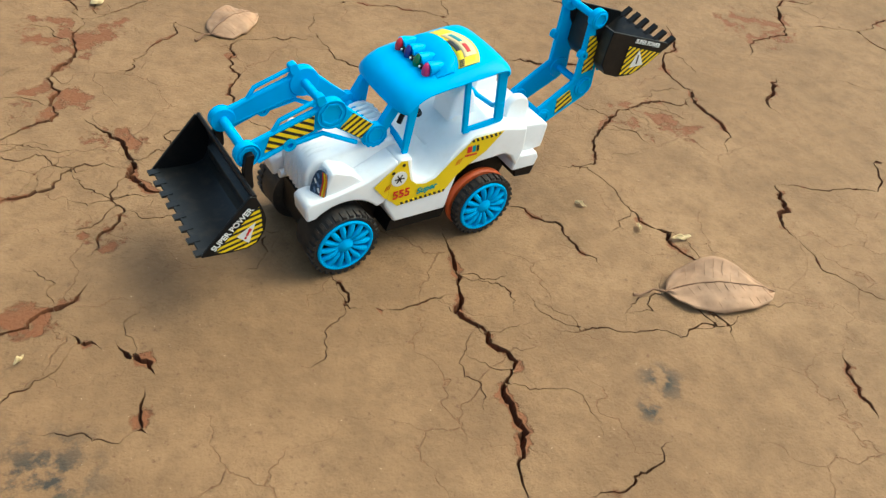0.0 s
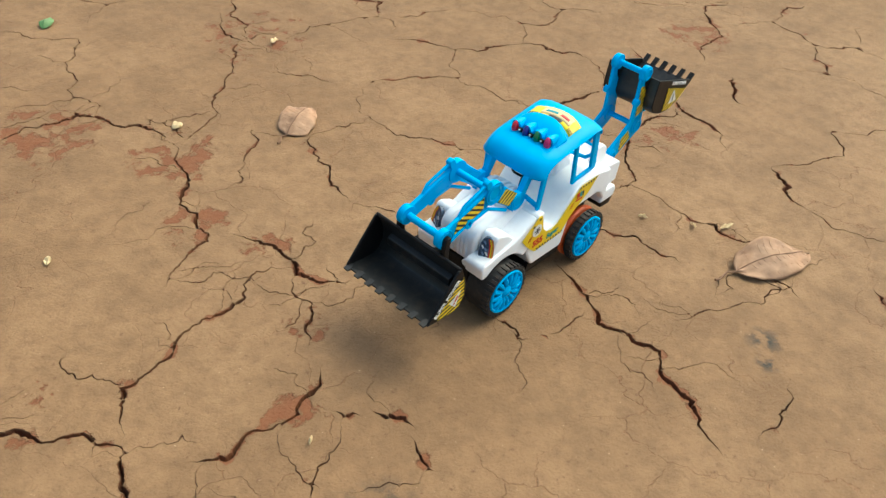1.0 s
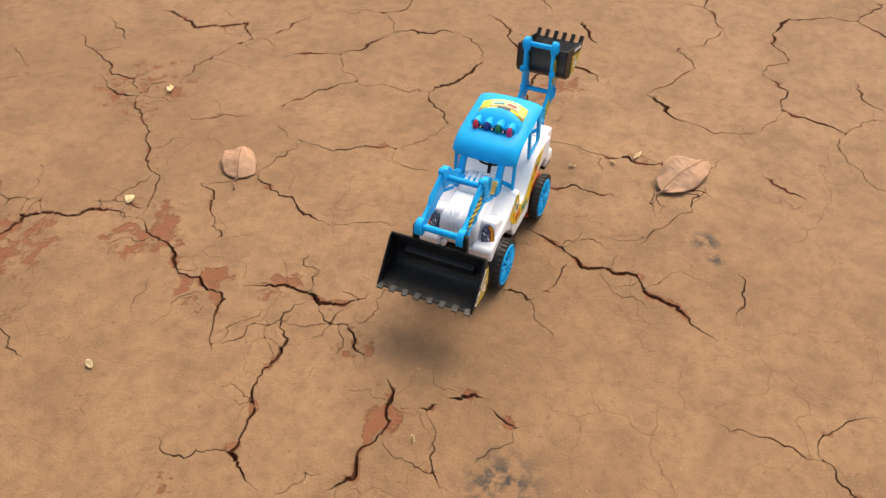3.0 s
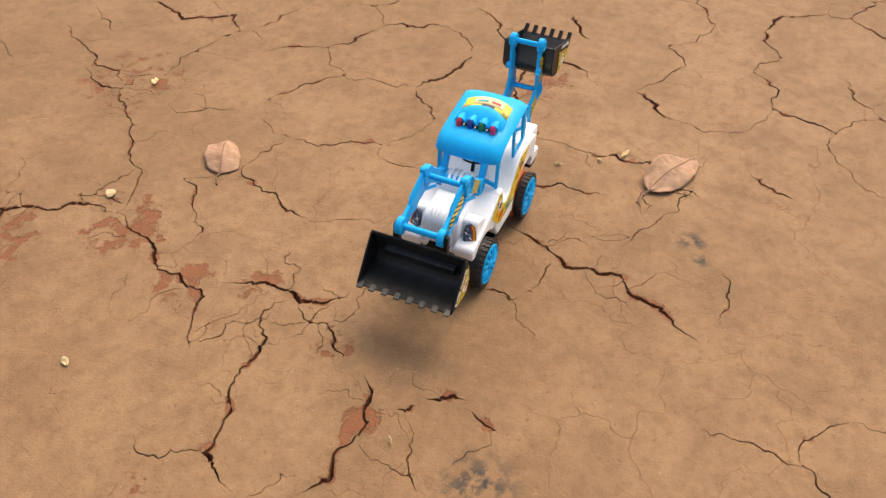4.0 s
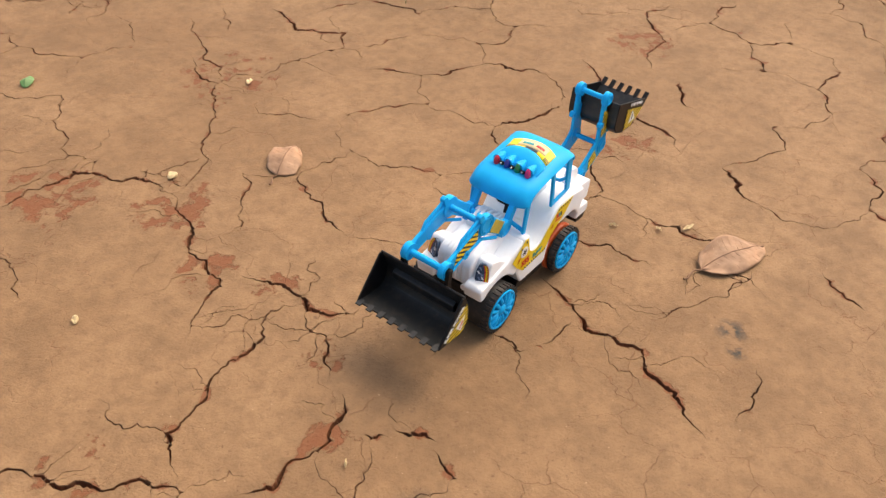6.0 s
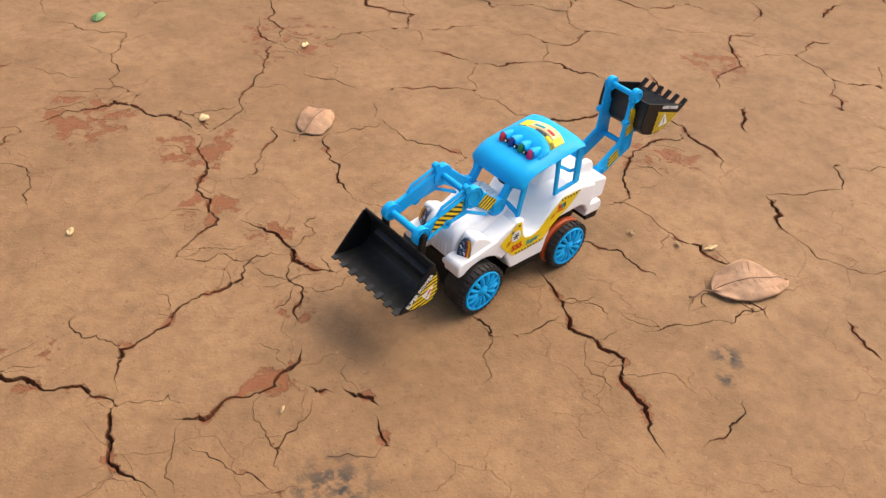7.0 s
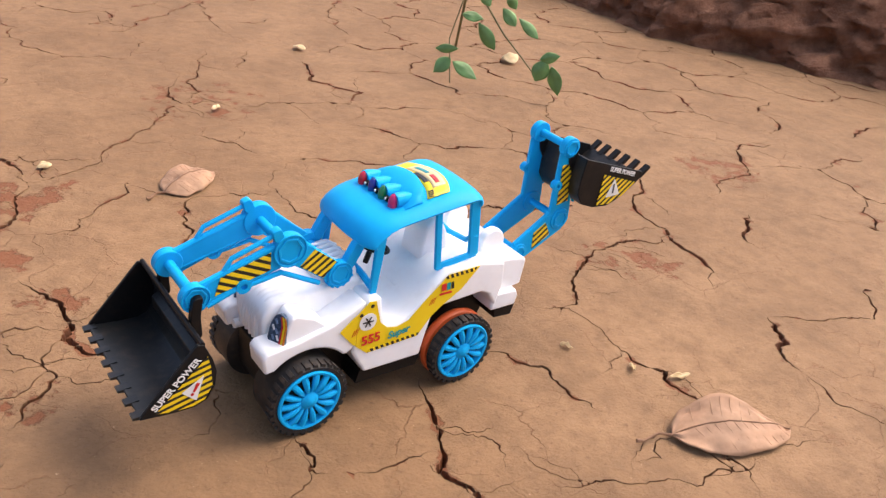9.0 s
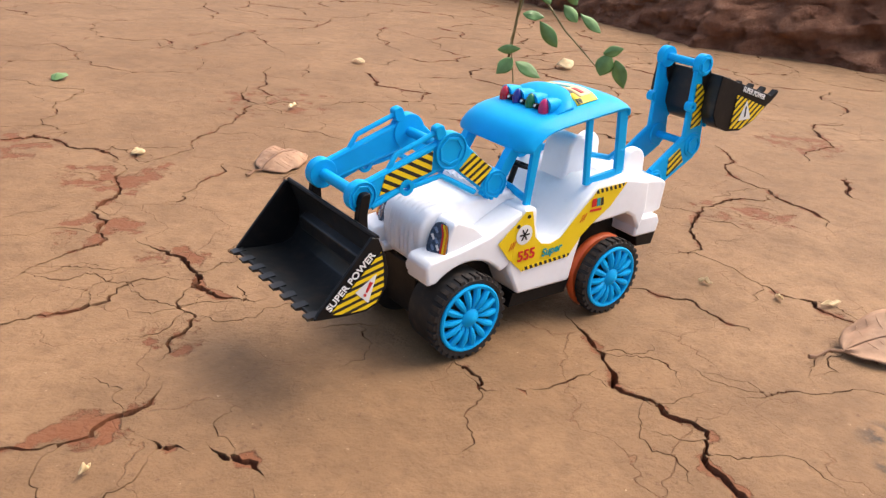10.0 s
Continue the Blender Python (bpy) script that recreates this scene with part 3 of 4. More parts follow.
        prism(bm, [(-0.150, 0.068), (-0.128, 0.068)] + arc(-0.1385, 0.0875, 0.0095, -10, 190, 12), a, c)
        part("tail_lug", bm, WHITE, body, bevel=0.0015)
    tail = [(-0.136, 0.052), (-0.163, 0.055), (-0.1645, 0.074), (-0.160, 0.0765), (-0.136, 0.079)]
    part("tail_box", prism(bmesh.new(), tail, -0.0300, 0.0300), WHITE, body, bevel=0.002, segments=3)
    bump = [(-0.136, 0.0425), (-0.157, 0.0425), (-0.159, 0.0500), (-0.156, 0.0550), (-0.136, 0.0555)]
    part("rear_bumper", prism(bmesh.new(), bump, -0.0345, 0.0345), WHITE, body, bevel=0.0018, segments=3)
    # seat and dash
    seat = [(-0.074, 0.055), (-0.074, 0.066), (-0.088, 0.069), (-0.092, 0.100), (-0.096, 0.1055), (-0.102, 0.1055), (-0.108, 0.098), (-0.112, 0.080), (-0.110, 0.055)]
    part("seat", prism(bmesh.new(), rounded(seat, 0.005), -0.0110, 0.0110), WHITE, toy, "white moulded seat with tall backrest", bevel=0.002, segments=3)
    part("dashboard", prism(bmesh.new(), rounded([(-0.016, 0.079), (-0.0415, 0.078), (-0.0410, 0.0885), (-0.034, 0.0925), (-0.025, 0.0915), (-0.018, 0.0865)], 0.003), -0.015, 0.015), WHITE, toy, bevel=0.001)
    for y in (-0.010, -0.005, 0.0, 0.005, 0.010):
        part("dash_rib", tube(bmesh.new(), [(-0.0185, y, 0.0868), (-0.0250, y, 0.0918), (-0.034, y, 0.0930), (-0.0405, y, 0.0890)], 0.0018, 8), WHITE, body)
    bm = bmesh.new()
    n = 36
    tube(bm, [(0.0105 * math.cos(2 * math.pi * k / n), 0.0105 * math.sin(2 * math.pi * k / n), 0) for k in range(n + 1)], 0.0011, 8)
    for k in range(3):
        a = 2 * math.pi * k / 3 + 0.5
        tube(bm, [(0, 0, -0.001), (0.0105 * math.cos(a), 0.0105 * math.sin(a), 0)], 0.0010, 8)
    tube(bm, [(0, 0, 0.001), (0, 0, -0.012)], 0.0018, 8)
    part("steering_wheel", bm, BLACK, toy, "black three-spoke steering wheel", pose_m=Matrix.Translation((-0.0605, 0, 0.0905)) @ pose(0, 0, 0, 0, -18, 0))
    # underside
    ch = [(0.014, 0.014), (0.0175, 0.024), (0.0175, 0.0455), (-0.030, 0.0455), (-0.040, 0.0262), (-0.083, 0.0262), (-0.092, 0.0575), (-0.130, 0.0585), (-0.140, 0.043), (-0.160, 0.0432), (-0.161, 0.036), (-0.145, 0.033), (-0.138, 0.018), (-0.090, 0.014), (-0.035, 0.014)]
    part("chassis", prism(bmesh.new(), ch, -0.0155, 0.0155), BLACK, toy, "black plastic underside", bevel=0.001)
    part("rear_skid", prism(bmesh.new(), [(-0.142, 0.0345), (-0.157, 0.0335), (-0.1595, 0.0435), (-0.140, 0.0435)], -0.0325, 0.0325), BLACK, toy, bevel=0.001)
    for s in (-1, 1):
        a, c = sorted((s * 0.0155, s * 0.0335))
        part("sill_guard", prism(bmesh.new(), [(-0.036, 0.0175), (-0.080, 0.0175), (-0.083, 0.026), (-0.038, 0.026)], a, c), BLACK, toy)
    return body


body = build_body()


def build_wheel(wide, ring):
    """A wheel about the y axis, outer face at y = 0, running inwards to -wide."""
    R = HUB
    prof = [(R - 0.0046, 0.0), (R - 0.0022, 0.0006), (R - 0.0012, -0.0012), (R - 0.0010, -0.0060), (R - 0.0008, -0.0066), (R - 0.0012, -wide + 0.002), (R - 0.005, -wide), (0.006, -wide), (0.006, -0.0035), (R - 0.0050, -0.0030)]
    bm = lathe(bmesh.new(), prof, 48)
    wheel = part("wheel", bm, RUBBER, toy, "black rubber-look tyre with lugged tread and blue spoked rim")
    n = 30
    lug = None
    for k in range(n):
        turn = pose(0, 0, 0, 0, 360 * k / n, 0)
        if lug is None:
            lug = part("tread_lug", prism(bmesh.new(), [(R - 0.0034, -0.0018), (R - 0.0002, -0.0012), (R - 0.0002, 0.0012), (R - 0.0034, 0.0018)], -0.0060, 0.0004), RUBBER, wheel)
        else:
            piece = new("tread_lug", lug.data)
            piece.parent, piece.matrix_basis = wheel, turn
    bm = lathe(bmesh.new(), [(0.0196, -0.004), (0.0198, 0.0008), (0.0190, 0.0014), (0.0176, 0.0010), (0.0170, -0.0010), (0.0170, -0.004)], 48)
    part("rim", bm, BLUE, wheel)
    for k in range(14):
        a = 2 * math.pi * k / 14
        r = [0.0048, 0.0078, 0.0126, 0.0174]
        pts = [(q * math.cos(a), -0.0008 + 0.0012 * (i in (1, 2)), q * math.sin(a)) for i, q in enumerate(r)]
        part("spoke", tube(bmesh.new(), pts, [0.0008, 0.0014, 0.0021, 0.0019], 8, squash=1.0), BLUE, wheel)
    part("hub_cap", lathe(bmesh.new(), [(0.0001, 0.0030), (0.0022, 0.0027), (0.0042, 0.0016), (0.0056, 0.0004), (0.0056, -0.0035), (0.0001, -0.0035)], 28), BLUE, wheel)
    if ring:
        part("orange_band", lathe(bmesh.new(), [(R - 0.0055, -wide - 0.0062), (R - 0.0012, -wide - 0.0060), (R - 0.0001, -wide - 0.0042), (R - 0.0001, -wide - 0.0022), (R - 0.0014, -wide - 0.0006), (R - 0.006, -wide - 0.0004)], 48), ORANGE, wheel, "orange rubber band round the inner wheel")
    return wheel


front = build_wheel(0.026, False)
rear = build_wheel(0.0088, True)
front.matrix_basis = Matrix.Translation((0, 0.0425, HUB))
rear.matrix_basis = Matrix.Translation((-0.11, 0.0425, HUB))
for w, x in ((front, 0.0), (rear, -0.11)):
    copy_thing(w, Matrix.Translation((x, -0.0425, HUB)) @ pose(0, 0, 0, 0, 0, 180))
for x in (0.0, -0.11):
    part("axle", tube(bmesh.new(), [(x, -0.040, HUB), (x, 0.040, HUB)], 0.003, 12), BLACK, toy)


def build_cab():
    prof = [(-0.0355, 0.1072), (-0.0360, 0.1110), (-0.0378, 0.1155), (-0.0418, 0.1194), (-0.0485, 0.1222), (-0.0600, 0.1242), (-0.0780, 0.1275), (-0.0940, 0.1302), (-0.1060, 0.1314), (-0.1140, 0.1302), (-0.1190, 0.1265), (-0.1205, 0.1215)]
    half, nv = 0.0312, 28
    bm = bmesh.new()
    rows = []
    for i, (x, z) in enumerate(prof):
        row = []
        for k in range(nv + 1):
            v = math.sin(math.pi / 2 * (-1 + 2 * k / nv))
            e = abs(v) ** 7
            y = half * v
            low = float(np.interp(-x, (0.0, 0.038, 0.050, 0.110, 0.130), (0.1068, 0.1085, 0.1178, 0.1258, 0.1262)))
            zz = z + (min(low, z) - z) * e - 0.0016 * v * v * (1 - e)
            dx = -(0.0030 * v * v + 0.0045 * abs(v) ** 8) * max(0, 1 - i / 7) + 0.0060 * abs(v) ** 8 * max(0, (i - 7) / 4)
            row.append(bm.verts.new((x + dx, y, zz)))
        rows.append(row)
    for p, q in zip(rows, rows[1:]):
        for k in range(nv):
            bm.faces.new((p[k], q[k], q[k + 1], p[k + 1]))
    roof = part("cab_roof", bm, BLUE, toy, "glossy light blue plastic cab roof with beacons", thick=0.0022)
    sub = roof.modifiers.new("rounding", "SUBSURF")
    sub.levels = sub.render_levels = 1
    # curved ridge: ramp up from the beacons, step down behind
    bm = bmesh.new()
    rows = []
    for k in range(25):
        v = -1 + 2 * k / 24
        y = 0.0235 * v
        back = -0.0850 + 0.0085 * v * v
        h = 0.0052 * (1 - abs(v) ** 5) + 0.0002
        on = lambda x: float(np.interp(-x, [-p[0] for p in prof], [p[1] for p in prof])) - 0.0018 * (y / half) ** 2
        line = ((-0.0620, -0.003), (-0.0650, 0.0004), (-0.0725 + 0.003 * v * v, 0.0004 + h * 0.66), (back + 0.006, 0.0006 + h), (back + 0.0012, 0.0006 + h * 0.92), (back, h * 0.45), (back - 0.0003, -0.003))
        rows.append([bm.verts.new((x, y, on(x) + 0.001 + up)) for x, up in line])
    for p, q in zip(rows, rows[1:]):
        for c in range(len(p) - 1):
            bm.faces.new((p[c], q[c], q[c + 1], p[c + 1]))
        bm.faces.new((p[-1], q[-1], q[0], p[0]))
    bm.faces.new(rows[0])
    bm.faces.new(list(reversed(rows[-1])))
    part("roof_ridge", bm, BLUE, roof)
    # sticker behind the ridge, bowed with it
    def strip(name, v0, v1, off0, off1, lift, mat, label=""):
        bm = bmesh.new()
        rows = []
        for k in range(17):
            v = v0 + (v1 - v0) * k / 16
            y, back = 0.0235 * v, -0.0860 + 0.0085 * v * v
            row = []
            for j in range(5):
                x = back - (off0 + (off1 - off0) * j / 4)
                z = float(np.interp(-x, [-p[0] for p in prof], [p[1] for p in prof])) - 0.0018 * (y / half) ** 2
                row.append(bm.verts.new((x, y, z + 0.0013 + lift)))
            rows.append(row)
        for p, q in zip(rows, rows[1:]):
            for j in range(4):
                bm.faces.new((p[j], q[j], q[j + 1], p[j + 1]))
        return part(name, bm, mat, roof, label, thick=0.0003)
    strip("roof_sticker", -0.95, 0.95, 0.0016, 0.0175, 0.0, YELLOW, "yellow printed roof sticker")
    strip("sticker_panel", -0.62, 0.62, 0.0065, 0.0160, 0.0003, PRINT_PALE)
    strip("sticker_bar", -0.28, 0.28, 0.0030, 0.0062, 0.0003, PRINT_BLACK)
    for a, c in ((-0.50, -0.08), (0.06, 0.46)):
        strip("sticker_word_bar", a, c, 0.0095, 0.0122, 0.0006, PRINT_CYAN if a < 0 else PRINT_RED)
    for s in (-1, 1):
        for k in range(4):
            v = s * (0.70 + 0.07 * k)
            strip("sticker_dash", v - 0.018, v + 0.018, 0.0025, 0.0065, 0.0004, PRINT_BLACK)
    # beacons
    for y, lens, label in ((-0.0164, LENS_RED, "red"), (-0.0055, LENS_BLUE, "dark blue"), (0.0055, LENS_GREEN, "green"), (0.0164, LENS_PINK, "magenta")):
        z = 0.1272 - 0.0018 * (y / half) ** 2
        bm = bmesh.new()
        tube(bm, [(-0.0612, y, z + 0.0012), (-0.0640, y, z + 0.0015), (-0.0690, y, z + 0.0022), (-0.0735, y, z + 0.0026)], [0.0046, 0.0045, 0.0032, 0.0012], 16)
        part("beacon_housing", bm, BLUE, roof)
        bm = bmesh.new()
        tube(bm, [(-0.0602, y, z - 0.0030), (-0.0600, y, z + 0.0004), (-0.0602, y, z + 0.0028), (-0.0607, y, z + 0.0046), (-0.0612, y, z + 0.0054)], [0.0028, 0.0030, 0.0025, 0.0016, 0.0005], 16)
        part("beacon", bm, lens, roof, label + " plastic beacon lens")
    for y in (-0.011, 0.0, 0.011):
        z = 0.1268
        part("beacon_spacer", tube(bmesh.new(), [(-0.0600, y - 0.0016, z), (-0.0600, y + 0.0016, z)], 0.0017, 8), BLACK, roof)
        part("beacon_stud", tube(bmesh.new(), [(-0.0588, y, z + 0.0004), (-0.0580, y, z + 0.0005)], 0.0008, 8), PRINT_WHITE, roof)
    # pillars and window frame
    for s in (-1, 1):
        a, c = sorted((s * 0.0274, s * 0.0301))
        part("front_pillar", bar(bmesh.new(), -0.0442, 0.0770, -0.0467, 0.1143, 0.0042, a, c, 0.0062), BLUE, toy, bevel=0.0006)
        part("door_pillar", bar(bmesh.new(), -0.0900, 0.0825, -0.0850, 0.1225, 0.0040, a, c, 0.0040), BLUE, toy, bevel=0.0006)
        part("rear_pillar", bar(bmesh.new(), -0.1165, 0.0870, -0.1115, 0.1262, 0.0070, a, c, 0.0070), BLUE, toy, bevel=0.0006)
        part("window_rail", bar(bmesh.new(), -0.0890, 0.0840, -0.1190, 0.0880, 0.0044, a + 0.0003, c - 0.0003), BLUE, toy, bevel=0.0006)
        bm = bmesh.new()
        tube(bm, [(-0.115, s * 0.0295, 0.102), (-0.117, s * 0.020, 0.093), (-0.118, 0.0, 0.0895)], 0.0018, 8)
        part("rear_window_rail", bm, BLUE, toy)
    part("windscreen_bar", tube(bmesh.new(), [(-0.0440, -0.0295, 0.0800), (-0.0448, -0.015, 0.0825), (-0.0450, 0.0, 0.0835), (-0.0448, 0.015, 0.0825), (-0.0440, 0.0295, 0.0800)], 0.0021, 8), BLUE, toy)


build_cab()


def build_loader():
    tip, elb, piv = (0.0573, 0.0945), (0.0055, 0.1115), (-0.0265, 0.0895)
    for s in (-1, 1):
        y = s * 0.0185
        a, c = sorted((y - s * 0.0016, y + s * 0.0016))
        f0, f1 = sorted((y - s * 0.0025, y + s * 0.0025))
        bm = bar(bmesh.new(), elb[0], elb[1] - 0.001, tip[0], tip[1], 0.0135, a, c, 0.0100)
        bar(bm, elb[0], elb[1], piv[0], piv[1], 0.0140, a - 0.0002, c + 0.0002, 0.0110)
        arm = part("loader_arm", bm, BLUE, toy, "blue plastic loader arm with hazard sticker")
        # raised flanges along both edges
        for w0, w1 in ((0.0068, 0.0052), (-0.0068, -0.0052)):
            bm = bmesh.new()
            tube(bm, [(elb[0] + 0.005, y, elb[1] - 0.002 + w0), (tip[0] - 0.003, y, tip[1] + w1 + 0.0005)], 0.0019, 8)
            part("flange", bm, BLUE, arm)
            bm = bmesh.new()
            tube(bm, [(elb[0] - 0.006, y, elb[1] - 0.003 + w0 * 1.05), (piv[0] + 0.002, y, piv[1] + w1 * 1.1)], 0.0017, 8)
            part("flange", bm, BLUE, arm)
        for (x, z), r in ((tip, 0.0078), (elb, 0.0098), (piv, 0.0078)):
            bm = disc(bmesh.new(), x, z, r, f0, f1, 26)
            part("boss", bm, BLUE, arm, bevel=0.0006)
            o0, o1 = sorted((y + s * 0.0025, y + s * 0.0033))
            part("hex_rim", rim7(x, z, r * 0.80, r * 0.64, o0 - 0.0003, o1), BLUE, arm, bevel=0.0003)
            part("outer_rim", rim7(x, z, r * 1.0, r * 0.90, o0 - 0.0003, o1, 26), BLUE, arm, bevel=0.0003)
        # elbow horn
        part("horn", prism(bmesh.new(), rounded([(elb[0] + 0.002, elb[1] + 0.006), (elb[0] + 0.009, elb[1] + 0.006), (elb[0] + 0.011, elb[1] + 0.0125), (elb[0] + 0.006, elb[1] + 0.0145)], 0.002), a - 0.001, c + 0.001), BLUE, arm, bevel=0.0006)
        # open rail over the arm, ram and eyelet below
        part("rail", tube(bmesh.new(), [(elb[0] + 0.007, y, elb[1] + 0.0105), (0.0375, y, 0.1125), (0.0415, y, 0.1060)], 0.0014, 8), BLUE, arm)
        bm = lathe(bmesh.new(), [(0.0020, -0.0018), (0.0042, -0.0018), (0.0042, 0.0018), (0.0020, 0.0018)], 20)
        part("eyelet", bm, BLUE, arm, pose_m=Matrix.Translation((0.0315, y + s * 0.001, 0.0955)))
        part("ram", tube(bmesh.new(), [(0.0285, y + s * 0.001, 0.0950), (0.010, y + s * 0.001, 0.0985), (-0.014, y + s * 0.0005, 0.0860)], 0.0016, 8), BLUE, arm)
        part("ram", tube(bmesh.new(), [(0.0352, y + s * 0.001, 0.0945), (0.0510, y + s * 0.001, 0.0880)], 0.0017, 8), BLUE, arm)
        # control prong and gear teeth on the pivot
        part("prong", prism(bmesh.new(), rounded([(piv[0] - 0.001, piv[1] + 0.004), (piv[0] - 0.0075, piv[1] + 0.001), (piv[0] - 0.0165, piv[1] + 0.0175), (piv[0] - 0.0095, piv[1] + 0.0195)], 0.003), a - 0.0012, c + 0.0012), BLUE, arm, bevel=0.0008)
        for k in range(7):
            q = radians(200 + 24 * k)
            part("gear_tooth", bar(bmesh.new(), piv[0] + 0.0072 * math.cos(q), piv[1] + 0.0072 * math.sin(q), piv[0] + 0.0094 * math.cos(q), piv[1] + 0.0094 * math.sin(q), 0.0024, f0 + 0.0006, f1 - 0.0006, 0.0015), BLUE, arm)
        if s > 0:
            o0, o1 = y + 0.0017, y + 0.0021
            part("sticker", prism(bmesh.new(), [(0.0165, 0.1020), (0.0165, 0.1125), (0.0440, 0.1035), (0.0470, 0.0935)], o0, o1), STRIPES, arm, "yellow and black hazard stripes")
            part("sticker", prism(bmesh.new(), [(-0.0010, 0.1000), (-0.0095, 0.1090), (-0.0235, 0.0985), (-0.0160, 0.0895)], o0, o1 + 0.0002), STRIPES_LOW, arm, "yellow and black hazard stripes")
    for (x, z), r in ((tip, 0.0030), (elb, 0.0028), (piv, 0.0034)):
        part("cross_rod", tube(bmesh.new(), [(x, -0.0185, z), (x, 0.0185, z)], r, 12), BLUE, toy)


build_loader()


def shell(outline, y, wall, name, label):
    """A bucket: bent sheet along the outline, end plates inside its ends."""
    n = len(outline)
    inner = []
    for i, p in enumerate(outline):
        p = Vector(p)
        d = Vector(outline[min(i + 1, n - 1)]) - Vector(outline[max(i - 1, 0)])
        inner.append(p + Vector((-d.y, d.x)).normalized() * wall)
    bm = prism(bmesh.new(), list(outline) + [tuple(q) for q in reversed(inner)], -y, y)
    return part(name, bm, SCUFFED, toy, label, bevel=0.0005)


def build_front_bucket():
    # from the top lip round the back to the cutting edge
    line = [(0.0620, 0.0830), (0.0575, 0.0730), (0.0555, 0.0655), (0.0562, 0.0570), (0.0605, 0.0490), (0.0670, 0.0462), (0.0780, 0.0462), (0.0945, 0.0478)]
    b = shell(line, 0.0440, 0.0016, "front_bucket", "scuffed black plastic loader bucket, raised and empty")
    for s in (-1, 1):
        a, c = sorted((s * 0.0424, s * 0.0444))
        part("end_plate", prism(bmesh.new(), line + [(0.0930, 0.0505), (0.0655, 0.0838)], a, c), BLACK, b, bevel=0.0005)
        a, c = sorted((s * 0.0208, s * 0.0250))
        part("hanger", prism(bmesh.new(), rounded([(0.0545, 0.0975), (0.0598, 0.0968), (0.0612, 0.0880), (0.0615, 0.0815), (0.0575, 0.0720), (0.0550, 0.0740), (0.0560, 0.0860)], 0.002), a, c), BLACK, b, bevel=0.0006)
    part("top_lip", tube(bmesh.new(), [(0.0628, -0.0440, 0.0832), (0.0628, 0.0440, 0.0832)], 0.0014, 8), BLACK, b)
    part("inner_step", prism(bmesh.new(), [(0.0560, 0.0575), (0.0615, 0.0590), (0.0622, 0.0665), (0.0575, 0.0690)], -0.0330, 0.0330), SCUFFED, b, bevel=0.0010)
    for k in range(8):
        y = -0.0405 + 0.0810 * k / 7
        part("tooth", prism(bmesh.new(), [(0.0905, 0.0470), (0.0974, 0.0480), (0.0974, 0.0492), (0.0905, 0.0498)], y - 0.0025, y + 0.0025), SCUFFED, b)
    y = 0.0446
    part("sticker", prism(bmesh.new(), [(0.0590, 0.0700), (0.0605, 0.0760), (0.0870, 0.0495), (0.0780, 0.0478), (0.0680, 0.0478), (0.0620, 0.0500), (0.0580, 0.0575)], y, y + 0.0003), STRIPES_BUCKET, b, "yellow and black warning sticker")
    part("warning_triangle", prism(bmesh.new(), rounded([(0.0625, 0.0655), (0.0740, 0.0580), (0.0665, 0.0510)], 0.0006, 2), y + 0.0004, y + 0.0006), PRINT_WHITE, b)
    part("warning_mark", bar(bmesh.new(), 0.0655, 0.0618, 0.0680, 0.0570, 0.0019, y + 0.0007, y + 0.0009, 0.0011), PRINT_RED, b)
    part("warning_dot", disc(bmesh.new(), 0.0687, 0.0557, 0.0008, y + 0.0007, y + 0.0009, 10), PRINT_RED, b)
    letters("lettering", "SUPER POWER", 0.0051, on_left(0.0765, y + 0.0006, 0.0642, 46), PRINT_WHITE, b, 0.00012, squeeze=1.0)


build_front_bucket()


